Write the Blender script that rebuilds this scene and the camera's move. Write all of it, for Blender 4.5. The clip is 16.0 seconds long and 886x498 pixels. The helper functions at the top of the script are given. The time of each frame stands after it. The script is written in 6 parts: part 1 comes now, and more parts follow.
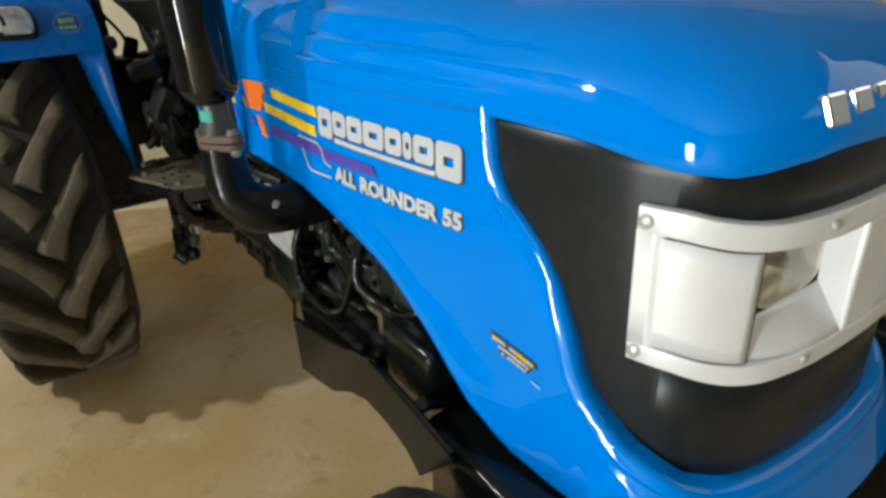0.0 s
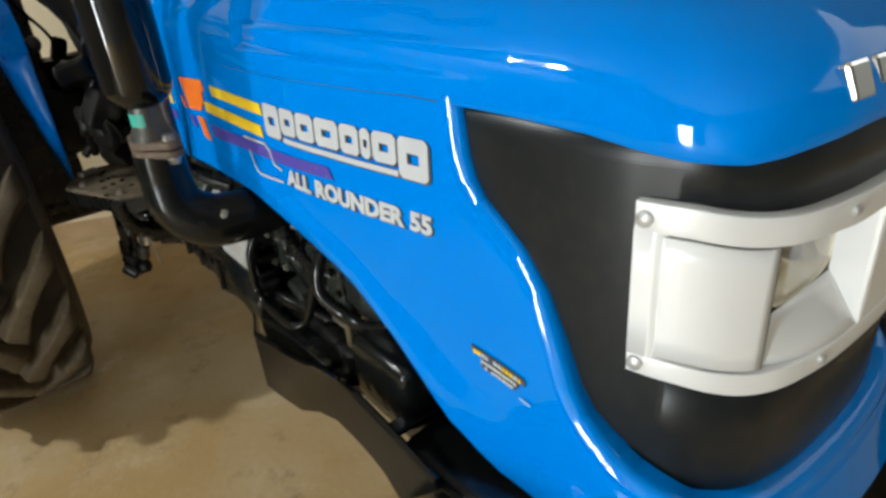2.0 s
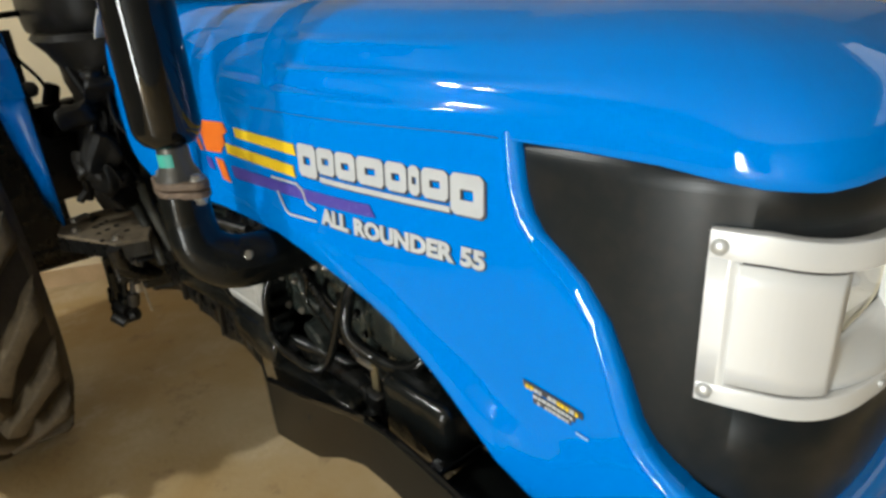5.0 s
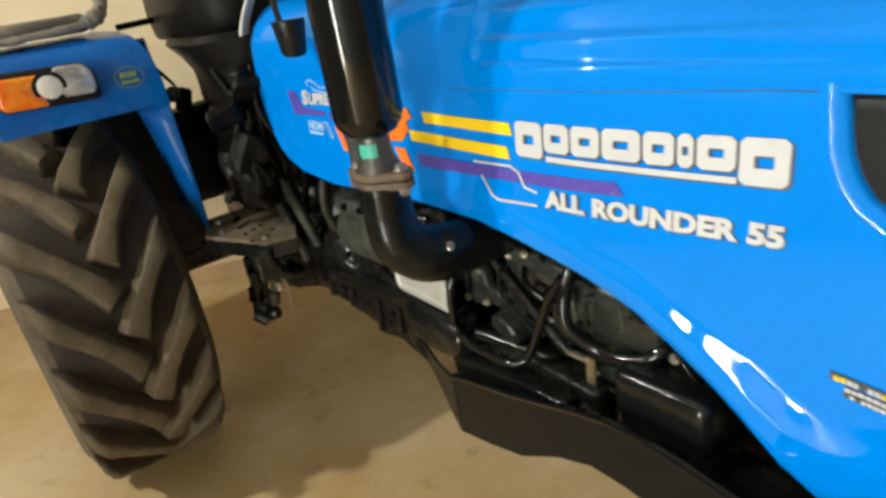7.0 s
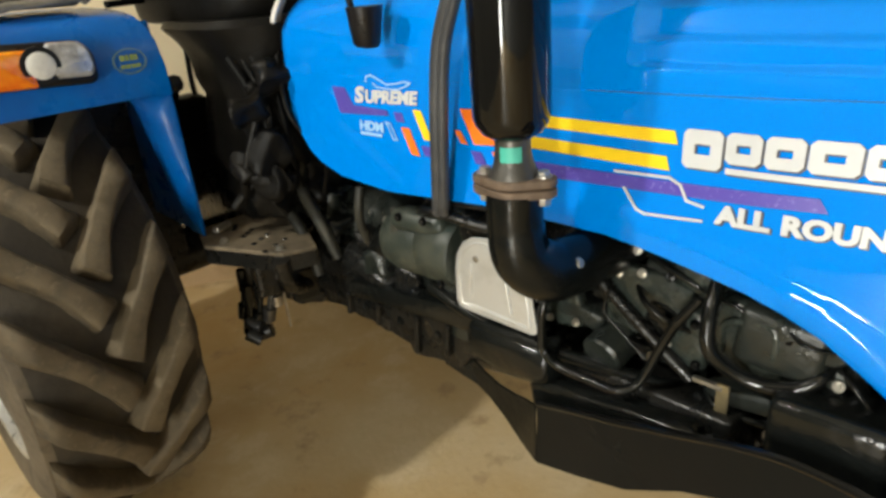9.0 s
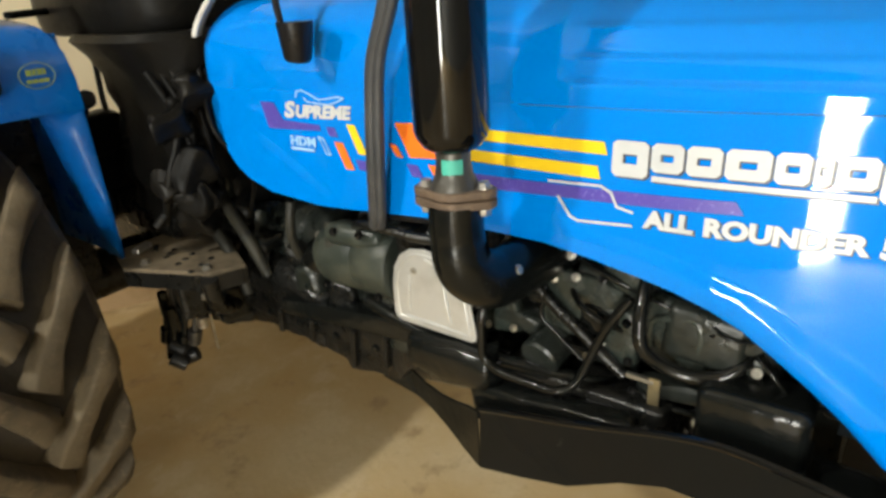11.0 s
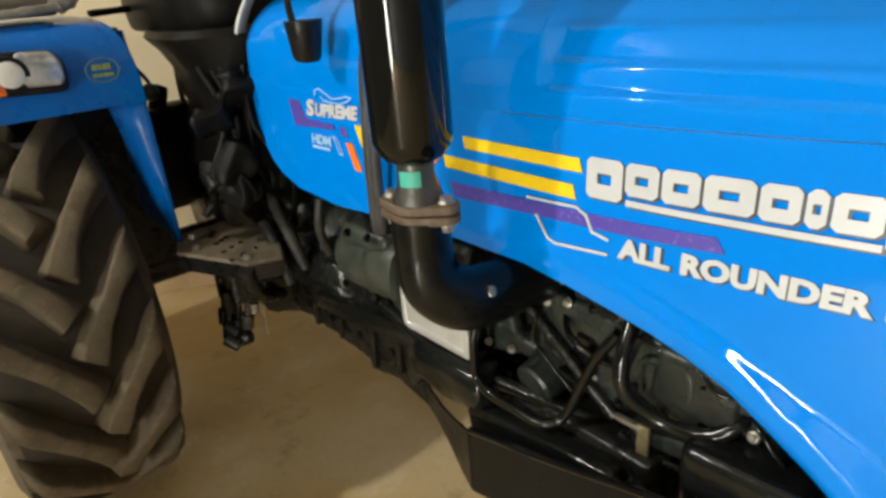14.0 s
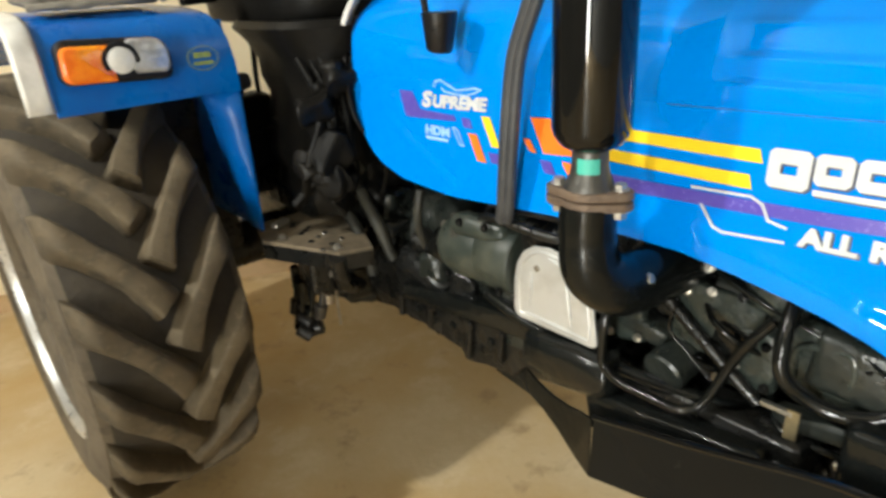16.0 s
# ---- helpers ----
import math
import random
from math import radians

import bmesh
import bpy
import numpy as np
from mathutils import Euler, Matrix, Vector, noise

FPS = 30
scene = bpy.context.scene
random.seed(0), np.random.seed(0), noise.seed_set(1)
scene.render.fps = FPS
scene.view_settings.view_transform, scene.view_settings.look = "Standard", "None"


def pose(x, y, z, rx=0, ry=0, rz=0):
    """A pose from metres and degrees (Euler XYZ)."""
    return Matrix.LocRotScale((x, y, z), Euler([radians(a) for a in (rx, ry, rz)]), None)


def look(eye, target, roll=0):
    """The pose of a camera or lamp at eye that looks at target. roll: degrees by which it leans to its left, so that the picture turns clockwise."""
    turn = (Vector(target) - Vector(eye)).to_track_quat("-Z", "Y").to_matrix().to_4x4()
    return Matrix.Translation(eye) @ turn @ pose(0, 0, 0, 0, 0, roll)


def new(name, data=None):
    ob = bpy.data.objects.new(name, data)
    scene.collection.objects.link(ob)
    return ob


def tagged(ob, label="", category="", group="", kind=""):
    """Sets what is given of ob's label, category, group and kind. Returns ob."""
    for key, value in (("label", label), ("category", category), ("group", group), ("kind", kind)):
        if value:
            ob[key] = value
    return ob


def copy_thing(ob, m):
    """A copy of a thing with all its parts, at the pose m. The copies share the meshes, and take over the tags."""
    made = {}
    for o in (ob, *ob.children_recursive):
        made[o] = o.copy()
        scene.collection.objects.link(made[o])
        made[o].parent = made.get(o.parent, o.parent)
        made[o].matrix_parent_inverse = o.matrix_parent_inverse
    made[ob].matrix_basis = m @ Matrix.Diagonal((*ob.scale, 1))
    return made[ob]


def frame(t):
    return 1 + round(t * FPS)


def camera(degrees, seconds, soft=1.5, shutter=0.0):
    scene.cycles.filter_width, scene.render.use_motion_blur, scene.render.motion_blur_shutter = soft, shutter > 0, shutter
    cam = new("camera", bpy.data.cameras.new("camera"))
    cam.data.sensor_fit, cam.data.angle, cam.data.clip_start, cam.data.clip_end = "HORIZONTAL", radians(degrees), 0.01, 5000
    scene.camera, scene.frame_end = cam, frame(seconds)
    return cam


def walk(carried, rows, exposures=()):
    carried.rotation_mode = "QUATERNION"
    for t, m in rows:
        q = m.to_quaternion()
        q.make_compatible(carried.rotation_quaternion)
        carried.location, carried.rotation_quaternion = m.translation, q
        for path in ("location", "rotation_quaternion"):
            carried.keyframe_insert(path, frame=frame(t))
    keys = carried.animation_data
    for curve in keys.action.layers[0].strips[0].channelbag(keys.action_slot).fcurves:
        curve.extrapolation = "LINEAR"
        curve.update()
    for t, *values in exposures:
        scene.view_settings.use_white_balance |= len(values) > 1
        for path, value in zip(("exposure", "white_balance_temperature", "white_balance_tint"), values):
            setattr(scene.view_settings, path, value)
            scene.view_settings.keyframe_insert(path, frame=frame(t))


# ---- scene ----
cam = camera(70.0, 16.0, soft=3.0, shutter=0.4)
PATH = [
    (0, (-0.743, 0.024, 1.492), (0.222, 1.538, 0.611), -3.3),
    (0.5, (-0.804, 0.052, 1.485), (0.242, 1.49, 0.57), -2.1),
    (1, (-0.771, 0.075, 1.476), (0.343, 1.453, 0.548), -2.1),
    (1.5, (-0.701, 0.091, 1.474), (0.325, 1.545, 0.561), -4.0),
    (2, (-0.691, 0.11, 1.471), (0.349, 1.548, 0.55), -5.3),
    (2.5, (-0.744, 0.146, 1.479), (0.392, 1.53, 0.587), -4.3),
    (3, (-0.782, 0.155, 1.491), (0.386, 1.525, 0.621), -5.2),
    (3.2, (-0.777, 0.168, 1.485), (0.391, 1.548, 0.631), -5.6),
    (5.3, (-0.791, 0.177, 1.466), (0.38, 1.596, 0.682), -4.2),
    (5.5, (-0.823, 0.193, 1.474), (0.341, 1.619, 0.693), -4.4),
    (6, (-0.906, 0.222, 1.463), (0.21, 1.666, 0.645), -5.4),
    (6.5, (-0.952, 0.261, 1.465), (0.117, 1.747, 0.658), -4.6),
    (7, (-0.936, 0.396, 1.46), (0.066, 1.927, 0.652), -9.9),
    (7.5, (-0.939, 0.527, 1.463), (0.047, 2.074, 0.668), -8.6),
    (8, (-0.954, 0.599, 1.452), (0.129, 2.059, 0.617), -6.1),
    (8.2, (-0.994, 0.638, 1.46), (0.152, 2.06, 0.645), -6.8),
    (10.3, (-1.216, 0.739, 1.455), (0.159, 1.957, 0.664), -1.4),
    (10.5, (-1.212, 0.735, 1.466), (0.201, 1.927, 0.703), -2.3),
    (11, (-1.183, 0.735, 1.466), (0.249, 1.89, 0.681), -3.7),
    (11.5, (-1.136, 0.716, 1.463), (0.314, 1.84, 0.666), -4.1),
    (12, (-1.037, 0.652, 1.47), (0.384, 1.831, 0.702), -5.6),
    (12.5, (-0.964, 0.594, 1.462), (0.31, 1.909, 0.658), -6.1),
    (13, (-0.935, 0.576, 1.454), (0.189, 2.011, 0.63), -4.8),
    (13.5, (-0.936, 0.595, 1.459), (0.168, 2.063, 0.668), -4.9),
    (14, (-0.956, 0.603, 1.463), (0.183, 2.045, 0.672), -5.0),
    (14.5, (-0.995, 0.633, 1.468), (0.16, 2.071, 0.694), -4.5),
    (15, (-1.054, 0.674, 1.467), (0.047, 2.149, 0.683), -3.8),
    (15.5, (-1.131, 0.718, 1.479), (-0.109, 2.259, 0.718), -4.4),
    (16, (-1.18, 0.752, 1.468), (-0.014, 2.173, 0.68), -3.5),
]
# seconds, stops, white balance
EXPOSURE = [(0, -0.64, 5950), (3.2, -0.66, 5950), (5.3, -0.62, 6250), (6.5, -0.34, 6550), (7, -0.30, 6650), (8.2, -0.35, 6650), (10.3, -0.07, 6650), (11.5, -0.32, 6650), (12, -0.34, 6200), (12.5, -0.42, 6300),
            (13, -0.48, 6600), (14.5, -0.35, 6650), (15.0, -0.19, 6550), (15.5, 0.02, 6450), (16, 0.04, 6450)]
walk(cam, [(t, look(eye, target, roll)) for t, eye, target, roll in PATH], [(t, stops, kelvin, 5) for t, stops, kelvin in EXPOSURE])

# ---- world and light ----
world = bpy.data.worlds.new("world")
scene.world = world
world.use_nodes = True
world.node_tree.nodes["Background"].inputs[0].default_value = (0.9, 0.93, 1.0, 1)
world.node_tree.nodes["Background"].inputs[1].default_value = 0.3


def area_lamp(name, at, to, sx, sy, watts, colour):
    d = bpy.data.lights.new(name, "AREA")
    d.shape, d.size, d.size_y, d.energy, d.color = "RECTANGLE", sx, sy, watts, colour
    ob = new(name, d)
    ob.matrix_world = look(at, to)
    return ob


# ---- materials ----
def node_material(name, base, rough=0.5, metal=0.0, coat=0.0, second=None, scale=8.0, amount=0.5, bump=0.0, bump_scale=60.0,
                  rough_var=0.0, third=None, third_scale=60.0, third_amount=0.4, per_object=0.0, specular=0.5, fourth=None):
    m = bpy.data.materials.new(name)
    m.use_nodes = True
    nt = m.node_tree
    b = nt.nodes["Principled BSDF"]
    b.inputs["Roughness"].default_value, b.inputs["Metallic"].default_value = rough, metal
    b.inputs["Coat Weight"].default_value, b.inputs["Coat Roughness"].default_value = coat, 0.04
    b.inputs["Specular IOR Level"].default_value = specular
    tc = nt.nodes.new("ShaderNodeTexCoord")
    col = None

    def noise_tex(sc, detail=6.0, rgh=0.6):
        n = nt.nodes.new("ShaderNodeTexNoise")
        n.inputs["Scale"].default_value, n.inputs["Detail"].default_value, n.inputs["Roughness"].default_value = sc, detail, rgh
        nt.links.new(tc.outputs["Object"], n.inputs["Vector"])
        return n

    def ramp(src, lo, hi):
        r = nt.nodes.new("ShaderNodeMapRange")
        r.inputs["From Min"].default_value, r.inputs["From Max"].default_value = lo, hi
        nt.links.new(src, r.inputs["Value"])
        return r.outputs["Result"]

    def mix(fac, a, c):
        x = nt.nodes.new("ShaderNodeMix")
        x.data_type = "RGBA"
        nt.links.new(fac, x.inputs["Factor"])
        if isinstance(a, tuple):
            x.inputs[6].default_value = (*a, 1)
        else:
            nt.links.new(a, x.inputs[6])
        x.inputs[7].default_value = (*c, 1)
        return x.outputs[2]

    col = base
    if second:
        n = noise_tex(scale)
        col = mix(ramp(n.outputs["Fac"], 0.62 - 0.35 * amount, 0.8 - 0.2 * amount), col, second)
    if third:
        n3 = noise_tex(third_scale, 8.0, 0.7)
        col = mix(ramp(n3.outputs["Fac"], 0.66 - 0.25 * third_amount, 0.85 - 0.2 * third_amount), col, third)
    if fourth:
        n4 = noise_tex(fourth[1], 10.0, 0.75)
        col = mix(ramp(n4.outputs["Fac"], fourth[2], fourth[3]), col, fourth[0])
    if per_object:
        oi = nt.nodes.new("ShaderNodeObjectInfo")
        hs = nt.nodes.new("ShaderNodeHueSaturation")
        mr = nt.nodes.new("ShaderNodeMapRange")
        mr.inputs["To Min"].default_value, mr.inputs["To Max"].default_value = 1 - per_object, 1 + per_object
        nt.links.new(oi.outputs["Random"], mr.inputs["Value"])
        nt.links.new(mr.outputs["Result"], hs.inputs["Value"])
        if isinstance(col, tuple):
            hs.inputs["Color"].default_value = (*col, 1)
        else:
            nt.links.new(col, hs.inputs["Color"])
        col = hs.outputs["Color"]
    if isinstance(col, tuple):
        b.inputs["Base Color"].default_value = (*col, 1)
    else:
        nt.links.new(col, b.inputs["Base Color"])
    if rough_var:
        n2 = noise_tex(scale * 1.7 + 3)
        r = nt.nodes.new("ShaderNodeMapRange")
        r.inputs["From Min"].default_value, r.inputs["From Max"].default_value = 0.3, 0.7
        r.inputs["To Min"].default_value, r.inputs["To Max"].default_value = max(0.02, rough - rough_var), min(1.0, rough + rough_var)
        nt.links.new(n2.outputs["Fac"], r.inputs["Value"])
        nt.links.new(r.outputs["Result"], b.inputs["Roughness"])
    if bump:
        nb = noise_tex(bump_scale, 4.0)
        bp = nt.nodes.new("ShaderNodeBump")
        bp.inputs["Strength"].default_value, bp.inputs["Distance"].default_value = bump, 0.01
        nt.links.new(nb.outputs["Fac"], bp.inputs["Height"])
        nt.links.new(bp.outputs["Normal"], b.inputs["Normal"])
    return m


def add_ribs(m, axis_scale, depth, direction="Z"):
    """Fine parallel ribs as relief on a material."""
    nt = m.node_tree
    b = nt.nodes["Principled BSDF"]
    tc = nt.nodes.new("ShaderNodeTexCoord")
    w = nt.nodes.new("ShaderNodeTexWave")
    w.wave_type, w.bands_direction = "BANDS", direction
    w.inputs["Scale"].default_value = axis_scale
    nt.links.new(tc.outputs["Object"], w.inputs["Vector"])
    bp = nt.nodes.new("ShaderNodeBump")
    bp.inputs["Strength"].default_value, bp.inputs["Distance"].default_value = 1.0, depth
    nt.links.new(w.outputs["Fac"], bp.inputs["Height"])
    nt.links.new(bp.outputs["Normal"], b.inputs["Normal"])


BLUE = node_material("blue_paint", (0.0, 0.212, 0.75), 0.3, coat=0.8, specular=0.0, second=(0.0, 0.20, 0.71), scale=2.5, amount=0.4, bump=0.012, bump_scale=220, rough_var=0.03)
# mudguard copy of the bonnet blue, its colour darkened for the shade there
BLUE_IN = node_material("shaded_blue_paint", (0.0, 0.118, 0.47), 0.3, coat=0.15, specular=0.3, second=(0.01, 0.09, 0.37), scale=5, amount=0.5, bump=0.03, bump_scale=90, rough_var=0.1,
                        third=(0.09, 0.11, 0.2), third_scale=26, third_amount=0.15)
BLACK_GLOSS = node_material("black_gloss_paint", (0.0035, 0.0037, 0.0038), 0.06, specular=0.44, bump=0.012, bump_scale=26)
OILY_BLACK = node_material("oily_black_paint", (0.0045, 0.005, 0.0046), 0.09, specular=0.36, second=(0.006, 0.0058, 0.005), scale=22, amount=0.45, bump=0.10, bump_scale=70, rough_var=0.05)
ELBOW_BLACK = node_material("black_exhaust_paint", (0.004, 0.0048, 0.0046), 0.22, specular=0.28, second=(0.009, 0.0088, 0.008), scale=9, amount=0.4, bump=0.05, bump_scale=60, rough_var=0.08)
BLACK_IRON = node_material("black_painted_iron", (0.0055, 0.0064, 0.0060), 0.16, specular=0.36, second=(0.0095, 0.0095, 0.0082), scale=14, amount=0.35, bump=0.20, bump_scale=42, rough_var=0.09,
                           third=(0.03, 0.026, 0.019), third_scale=70, third_amount=0.04)
BLACK_DUSTY = node_material("dusty_black_iron", (0.0052, 0.0054, 0.0050), 0.30, specular=0.42, second=(0.013, 0.012, 0.010), scale=11, amount=0.4, bump=0.35, bump_scale=36, rough_var=0.14,
                            third=(0.04, 0.033, 0.023), third_scale=55, third_amount=0.05)
CAST_DUSTY = node_material("dusty_grey_casting", (0.0115, 0.0145, 0.0125), 0.32, specular=0.48, second=(0.028, 0.030, 0.025), scale=12, amount=0.45, bump=0.30, bump_scale=34, rough_var=0.14,
                           third=(0.05, 0.045, 0.033), third_scale=45, third_amount=0.08)
CAST_GREY = node_material("grey_green_casting", (0.022, 0.028, 0.024), 0.26, specular=0.5, second=(0.045, 0.050, 0.042), scale=16, amount=0.5, bump=0.34, bump_scale=30, rough_var=0.14,
                          third=(0.075, 0.072, 0.055), third_scale=50, third_amount=0.14)
DRUM_DUST = node_material("dusty_green_drum", (0.026, 0.033, 0.027), 0.42, specular=0.4, second=(0.058, 0.062, 0.047), scale=13, amount=0.55, bump=0.22, bump_scale=34, rough_var=0.16,
                          third=(0.10, 0.09, 0.062), third_scale=48, third_amount=0.16)
ARM_DUST = node_material("dusty_pedal_iron", (0.020, 0.020, 0.016), 0.5, specular=0.35, second=(0.05, 0.046, 0.034), scale=15, amount=0.5, bump=0.2, bump_scale=50, rough_var=0.12)
STEP_DUST = node_material("step_dust", (0.150, 0.118, 0.078), 0.75, specular=0.2, second=(0.035, 0.03, 0.022), scale=11, amount=0.45, bump=0.35, bump_scale=60, third=(0.17, 0.13, 0.082), third_scale=40, third_amount=0.3)
BLACK_PLASTIC = node_material("black_plastic", (0.008, 0.008, 0.009), 0.34, specular=0.3, second=(0.016, 0.015, 0.013), scale=9, amount=0.5, bump=0.06, bump_scale=160, rough_var=0.1)
SHEET_BLACK = node_material("satin_black_sheet", (0.006, 0.0064, 0.006), 0.2, specular=0.12, second=(0.007, 0.0068, 0.006), scale=5, amount=0.5, rough_var=0.08, bump=0.03, bump_scale=50)
GRILLE = node_material("black_grille_mesh", (0.0095, 0.0125, 0.0140), 0.33, specular=0.32, second=(0.018, 0.018, 0.018), scale=40, amount=0.5)
add_ribs(GRILLE, 85.0, 0.00005)
# tread rubber: less dusty, and darkened further for the shade between the lugs
TREAD = node_material("shaded_tread_rubber", (0.022, 0.0165, 0.0095), 0.8, second=(0.045, 0.034, 0.020), scale=7, amount=0.55, bump=0.3, bump_scale=60)
RUBBER = node_material("dusty_tyre_rubber", (0.088, 0.068, 0.044), 0.75, second=(0.130, 0.102, 0.066), scale=7, amount=0.6, bump=0.25, bump_scale=60, rough_var=0.1,
                       third=(0.15, 0.12, 0.08), third_scale=24, third_amount=0.3, fourth=((0.03, 0.025, 0.018), 10.0, 0.5, 0.7))
LUG_RUBBER = node_material("worn_lug_rubber", (0.068, 0.050, 0.027), 0.78, second=(0.120, 0.090, 0.050), scale=6, amount=0.6, bump=0.2, bump_scale=70, rough_var=0.1,
                           third=(0.040, 0.031, 0.019), third_scale=13, third_amount=0.6, per_object=0.15, fourth=((0.17, 0.13, 0.078), 40.0, 0.55, 0.72))
TYRE_BLACK = node_material("front_tyre_rubber", (0.008, 0.0075, 0.007), 0.6, second=(0.018, 0.016, 0.012), scale=10, amount=0.5, bump=0.2, bump_scale=70)
SILVER = node_material("silver_plastic", (0.86, 0.86, 0.85), 0.3, metal=0.1, coat=0.3, second=(0.83, 0.83, 0.82), scale=3, amount=0.3)
CHROME = node_material("chrome", (0.82, 0.81, 0.78), 0.12, metal=1.0, bump=0.02, bump_scale=40)
SCREW = node_material("bright_zinc", (0.62, 0.62, 0.60), 0.32, metal=0.45, second=(0.4, 0.4, 0.38), scale=60, amount=0.4, bump=0.06, bump_scale=120)
STEEL = node_material("bolt_steel", (0.5, 0.48, 0.43), 0.32, metal=0.9, second=(0.3, 0.27, 0.22), scale=30, amount=0.5, bump=0.1, bump_scale=120)
ALU = node_material("stamped_aluminium", (0.62, 0.62, 0.60), 0.38, metal=0.55, second=(0.5, 0.5, 0.47), scale=12, amount=0.5, rough_var=0.08, bump=0.08, bump_scale=120)
RIM_PAINT = node_material("silver_wheel_paint", (0.60, 0.60, 0.58), 0.32, metal=0.5, second=(0.36, 0.35, 0.32), scale=8, amount=0.5, rough_var=0.1, bump=0.05, bump_scale=60)
DARK_STEEL = node_material("heat_dulled_steel", (0.10, 0.095, 0.085), 0.38, metal=0.7, second=(0.05, 0.045, 0.04), scale=20, amount=0.5, bump=0.15, bump_scale=80)
RUST = node_material("rusty_flange_iron", (0.15, 0.105, 0.072), 0.6, metal=0.25, second=(0.075, 0.05, 0.034), scale=25, amount=0.6, bump=0.4, bump_scale=70,
                     third=(0.2, 0.15, 0.1), third_scale=60, third_amount=0.3)
BRASS = node_material("zinc_bracket", (0.45, 0.36, 0.2), 0.35, metal=0.8, second=(0.3, 0.25, 0.15), scale=30, amount=0.5)
HOSE = node_material("grey_rubber_hose", (0.035, 0.036, 0.038), 0.5, second=(0.06, 0.06, 0.06), scale=15, amount=0.5, bump=0.1, bump_scale=90)
WHITE_DECAL = node_material("white_vinyl", (0.56, 0.575, 0.59), 0.3, second=(0.51, 0.525, 0.54), scale=20, amount=0.4)
GREY_DECAL = node_material("dark_grey_vinyl", (0.06, 0.06, 0.07), 0.35, second=(0.09, 0.09, 0.1), scale=20, amount=0.4)
YELLOW_DECAL = node_material("yellow_vinyl", (0.90, 0.62, 0.02), 0.3, second=(0.85, 0.56, 0.02), scale=20, amount=0.4)
ORANGE_DECAL = node_material("orange_vinyl", (0.90, 0.20, 0.02), 0.3, second=(0.85, 0.17, 0.02), scale=20, amount=0.4)
PURPLE_DECAL = node_material("purple_vinyl", (0.085, 0.06, 0.37), 0.35, second=(0.09, 0.07, 0.38), scale=30, amount=0.5, third=(0.42, 0.40, 0.80), third_scale=160, third_amount=0.35)
SEAM_RED = node_material("dull_red_seal", (0.02, 0.035, 0.14), 0.5, second=(0.07, 0.035, 0.08), scale=20, amount=0.5)
CYAN_DECAL = node_material("pale_blue_vinyl", (0.35, 0.6, 0.9), 0.35, second=(0.3, 0.55, 0.85), scale=30, amount=0.5)
GREEN_DECAL = node_material("lime_vinyl", (0.26, 0.32, 0.06), 0.4, second=(0.18, 0.24, 0.08), scale=30, amount=0.5)
TEAL = node_material("teal_primer_mark", (0.06, 0.43, 0.33), 0.5, second=(0.08, 0.36, 0.29), scale=40, amount=0.5)
AMBER = node_material("amber_lens", (0.80, 0.15, 0.0), 0.14, coat=0.6, second=(1.0, 0.40, 0.01), scale=14, amount=0.6, bump=0.7, bump_scale=24)
CLEAR_LENS = node_material("clear_ribbed_lens", (0.62, 0.63, 0.64), 0.1, metal=0.4, coat=1.0, second=(0.22, 0.22, 0.23), scale=14, amount=0.6, bump=0.8, bump_scale=24)
REFLECTOR = node_material("lamp_reflector", (0.97, 0.92, 0.76), 0.16, metal=0.4, second=(0.95, 0.84, 0.55), scale=18, amount=0.5, bump=0.1, bump_scale=60)
GLASS = bpy.data.materials.new("clear_glass")
GLASS.use_nodes = True
GLASS.node_tree.nodes["Principled BSDF"].inputs["Transmission Weight"].default_value = 1.0
GLASS.node_tree.nodes["Principled BSDF"].inputs["Roughness"].default_value = 0.02
GLASS.node_tree.nodes["Principled BSDF"].inputs["IOR"].default_value = 1.3
WHITE_WRAP = node_material("white_plastic_film", (0.72, 0.71, 0.67), 0.35, second=(0.55, 0.54, 0.5), scale=14, amount=0.5, bump=0.3, bump_scale=40)
GREY_WRAP = node_material("dusty_grey_film", (0.20, 0.185, 0.155), 0.5, second=(0.30, 0.27, 0.22), scale=12, amount=0.6, bump=0.5, bump_scale=30, third=(0.12, 0.11, 0.09), third_scale=30, third_amount=0.3)
PAD_GREY = node_material("grey_pad_cover", (0.11, 0.10, 0.085), 0.5, second=(0.19, 0.17, 0.14), scale=10, amount=0.5, bump=0.4, bump_scale=30)
FLOOR = node_material("worn_concrete_floor", (0.47, 0.318, 0.135), 0.5, second=(0.60, 0.50, 0.33), scale=0.8, amount=0.6, bump=0.22, bump_scale=38, rough_var=0.2, fourth=((0.62, 0.50, 0.32), 3.2, 0.54, 0.72),
                      third=(0.24, 0.155, 0.080), third_scale=5.0, third_amount=0.36)
WALL = node_material("cream_wall_paint", (0.89, 0.77, 0.54), 0.75, second=(0.81, 0.67, 0.44), scale=1.1, amount=0.5, bump=0.1, bump_scale=80, rough_var=0.05,
                     third=(0.58, 0.45, 0.27), third_scale=3.2, third_amount=0.14)
WALL_STAIN = node_material("damp_stained_plaster", (0.66, 0.48, 0.28), 0.8, second=(0.46, 0.31, 0.16), scale=3.0, amount=0.6, bump=0.3, bump_scale=40, third=(0.75, 0.62, 0.42), third_scale=9, third_amount=0.3)
WALL_PALE = node_material("pale_grey_wall_paint", (0.31, 0.315, 0.305), 0.75, second=(0.26, 0.265, 0.255), scale=1.1, amount=0.5, bump=0.1, bump_scale=80)
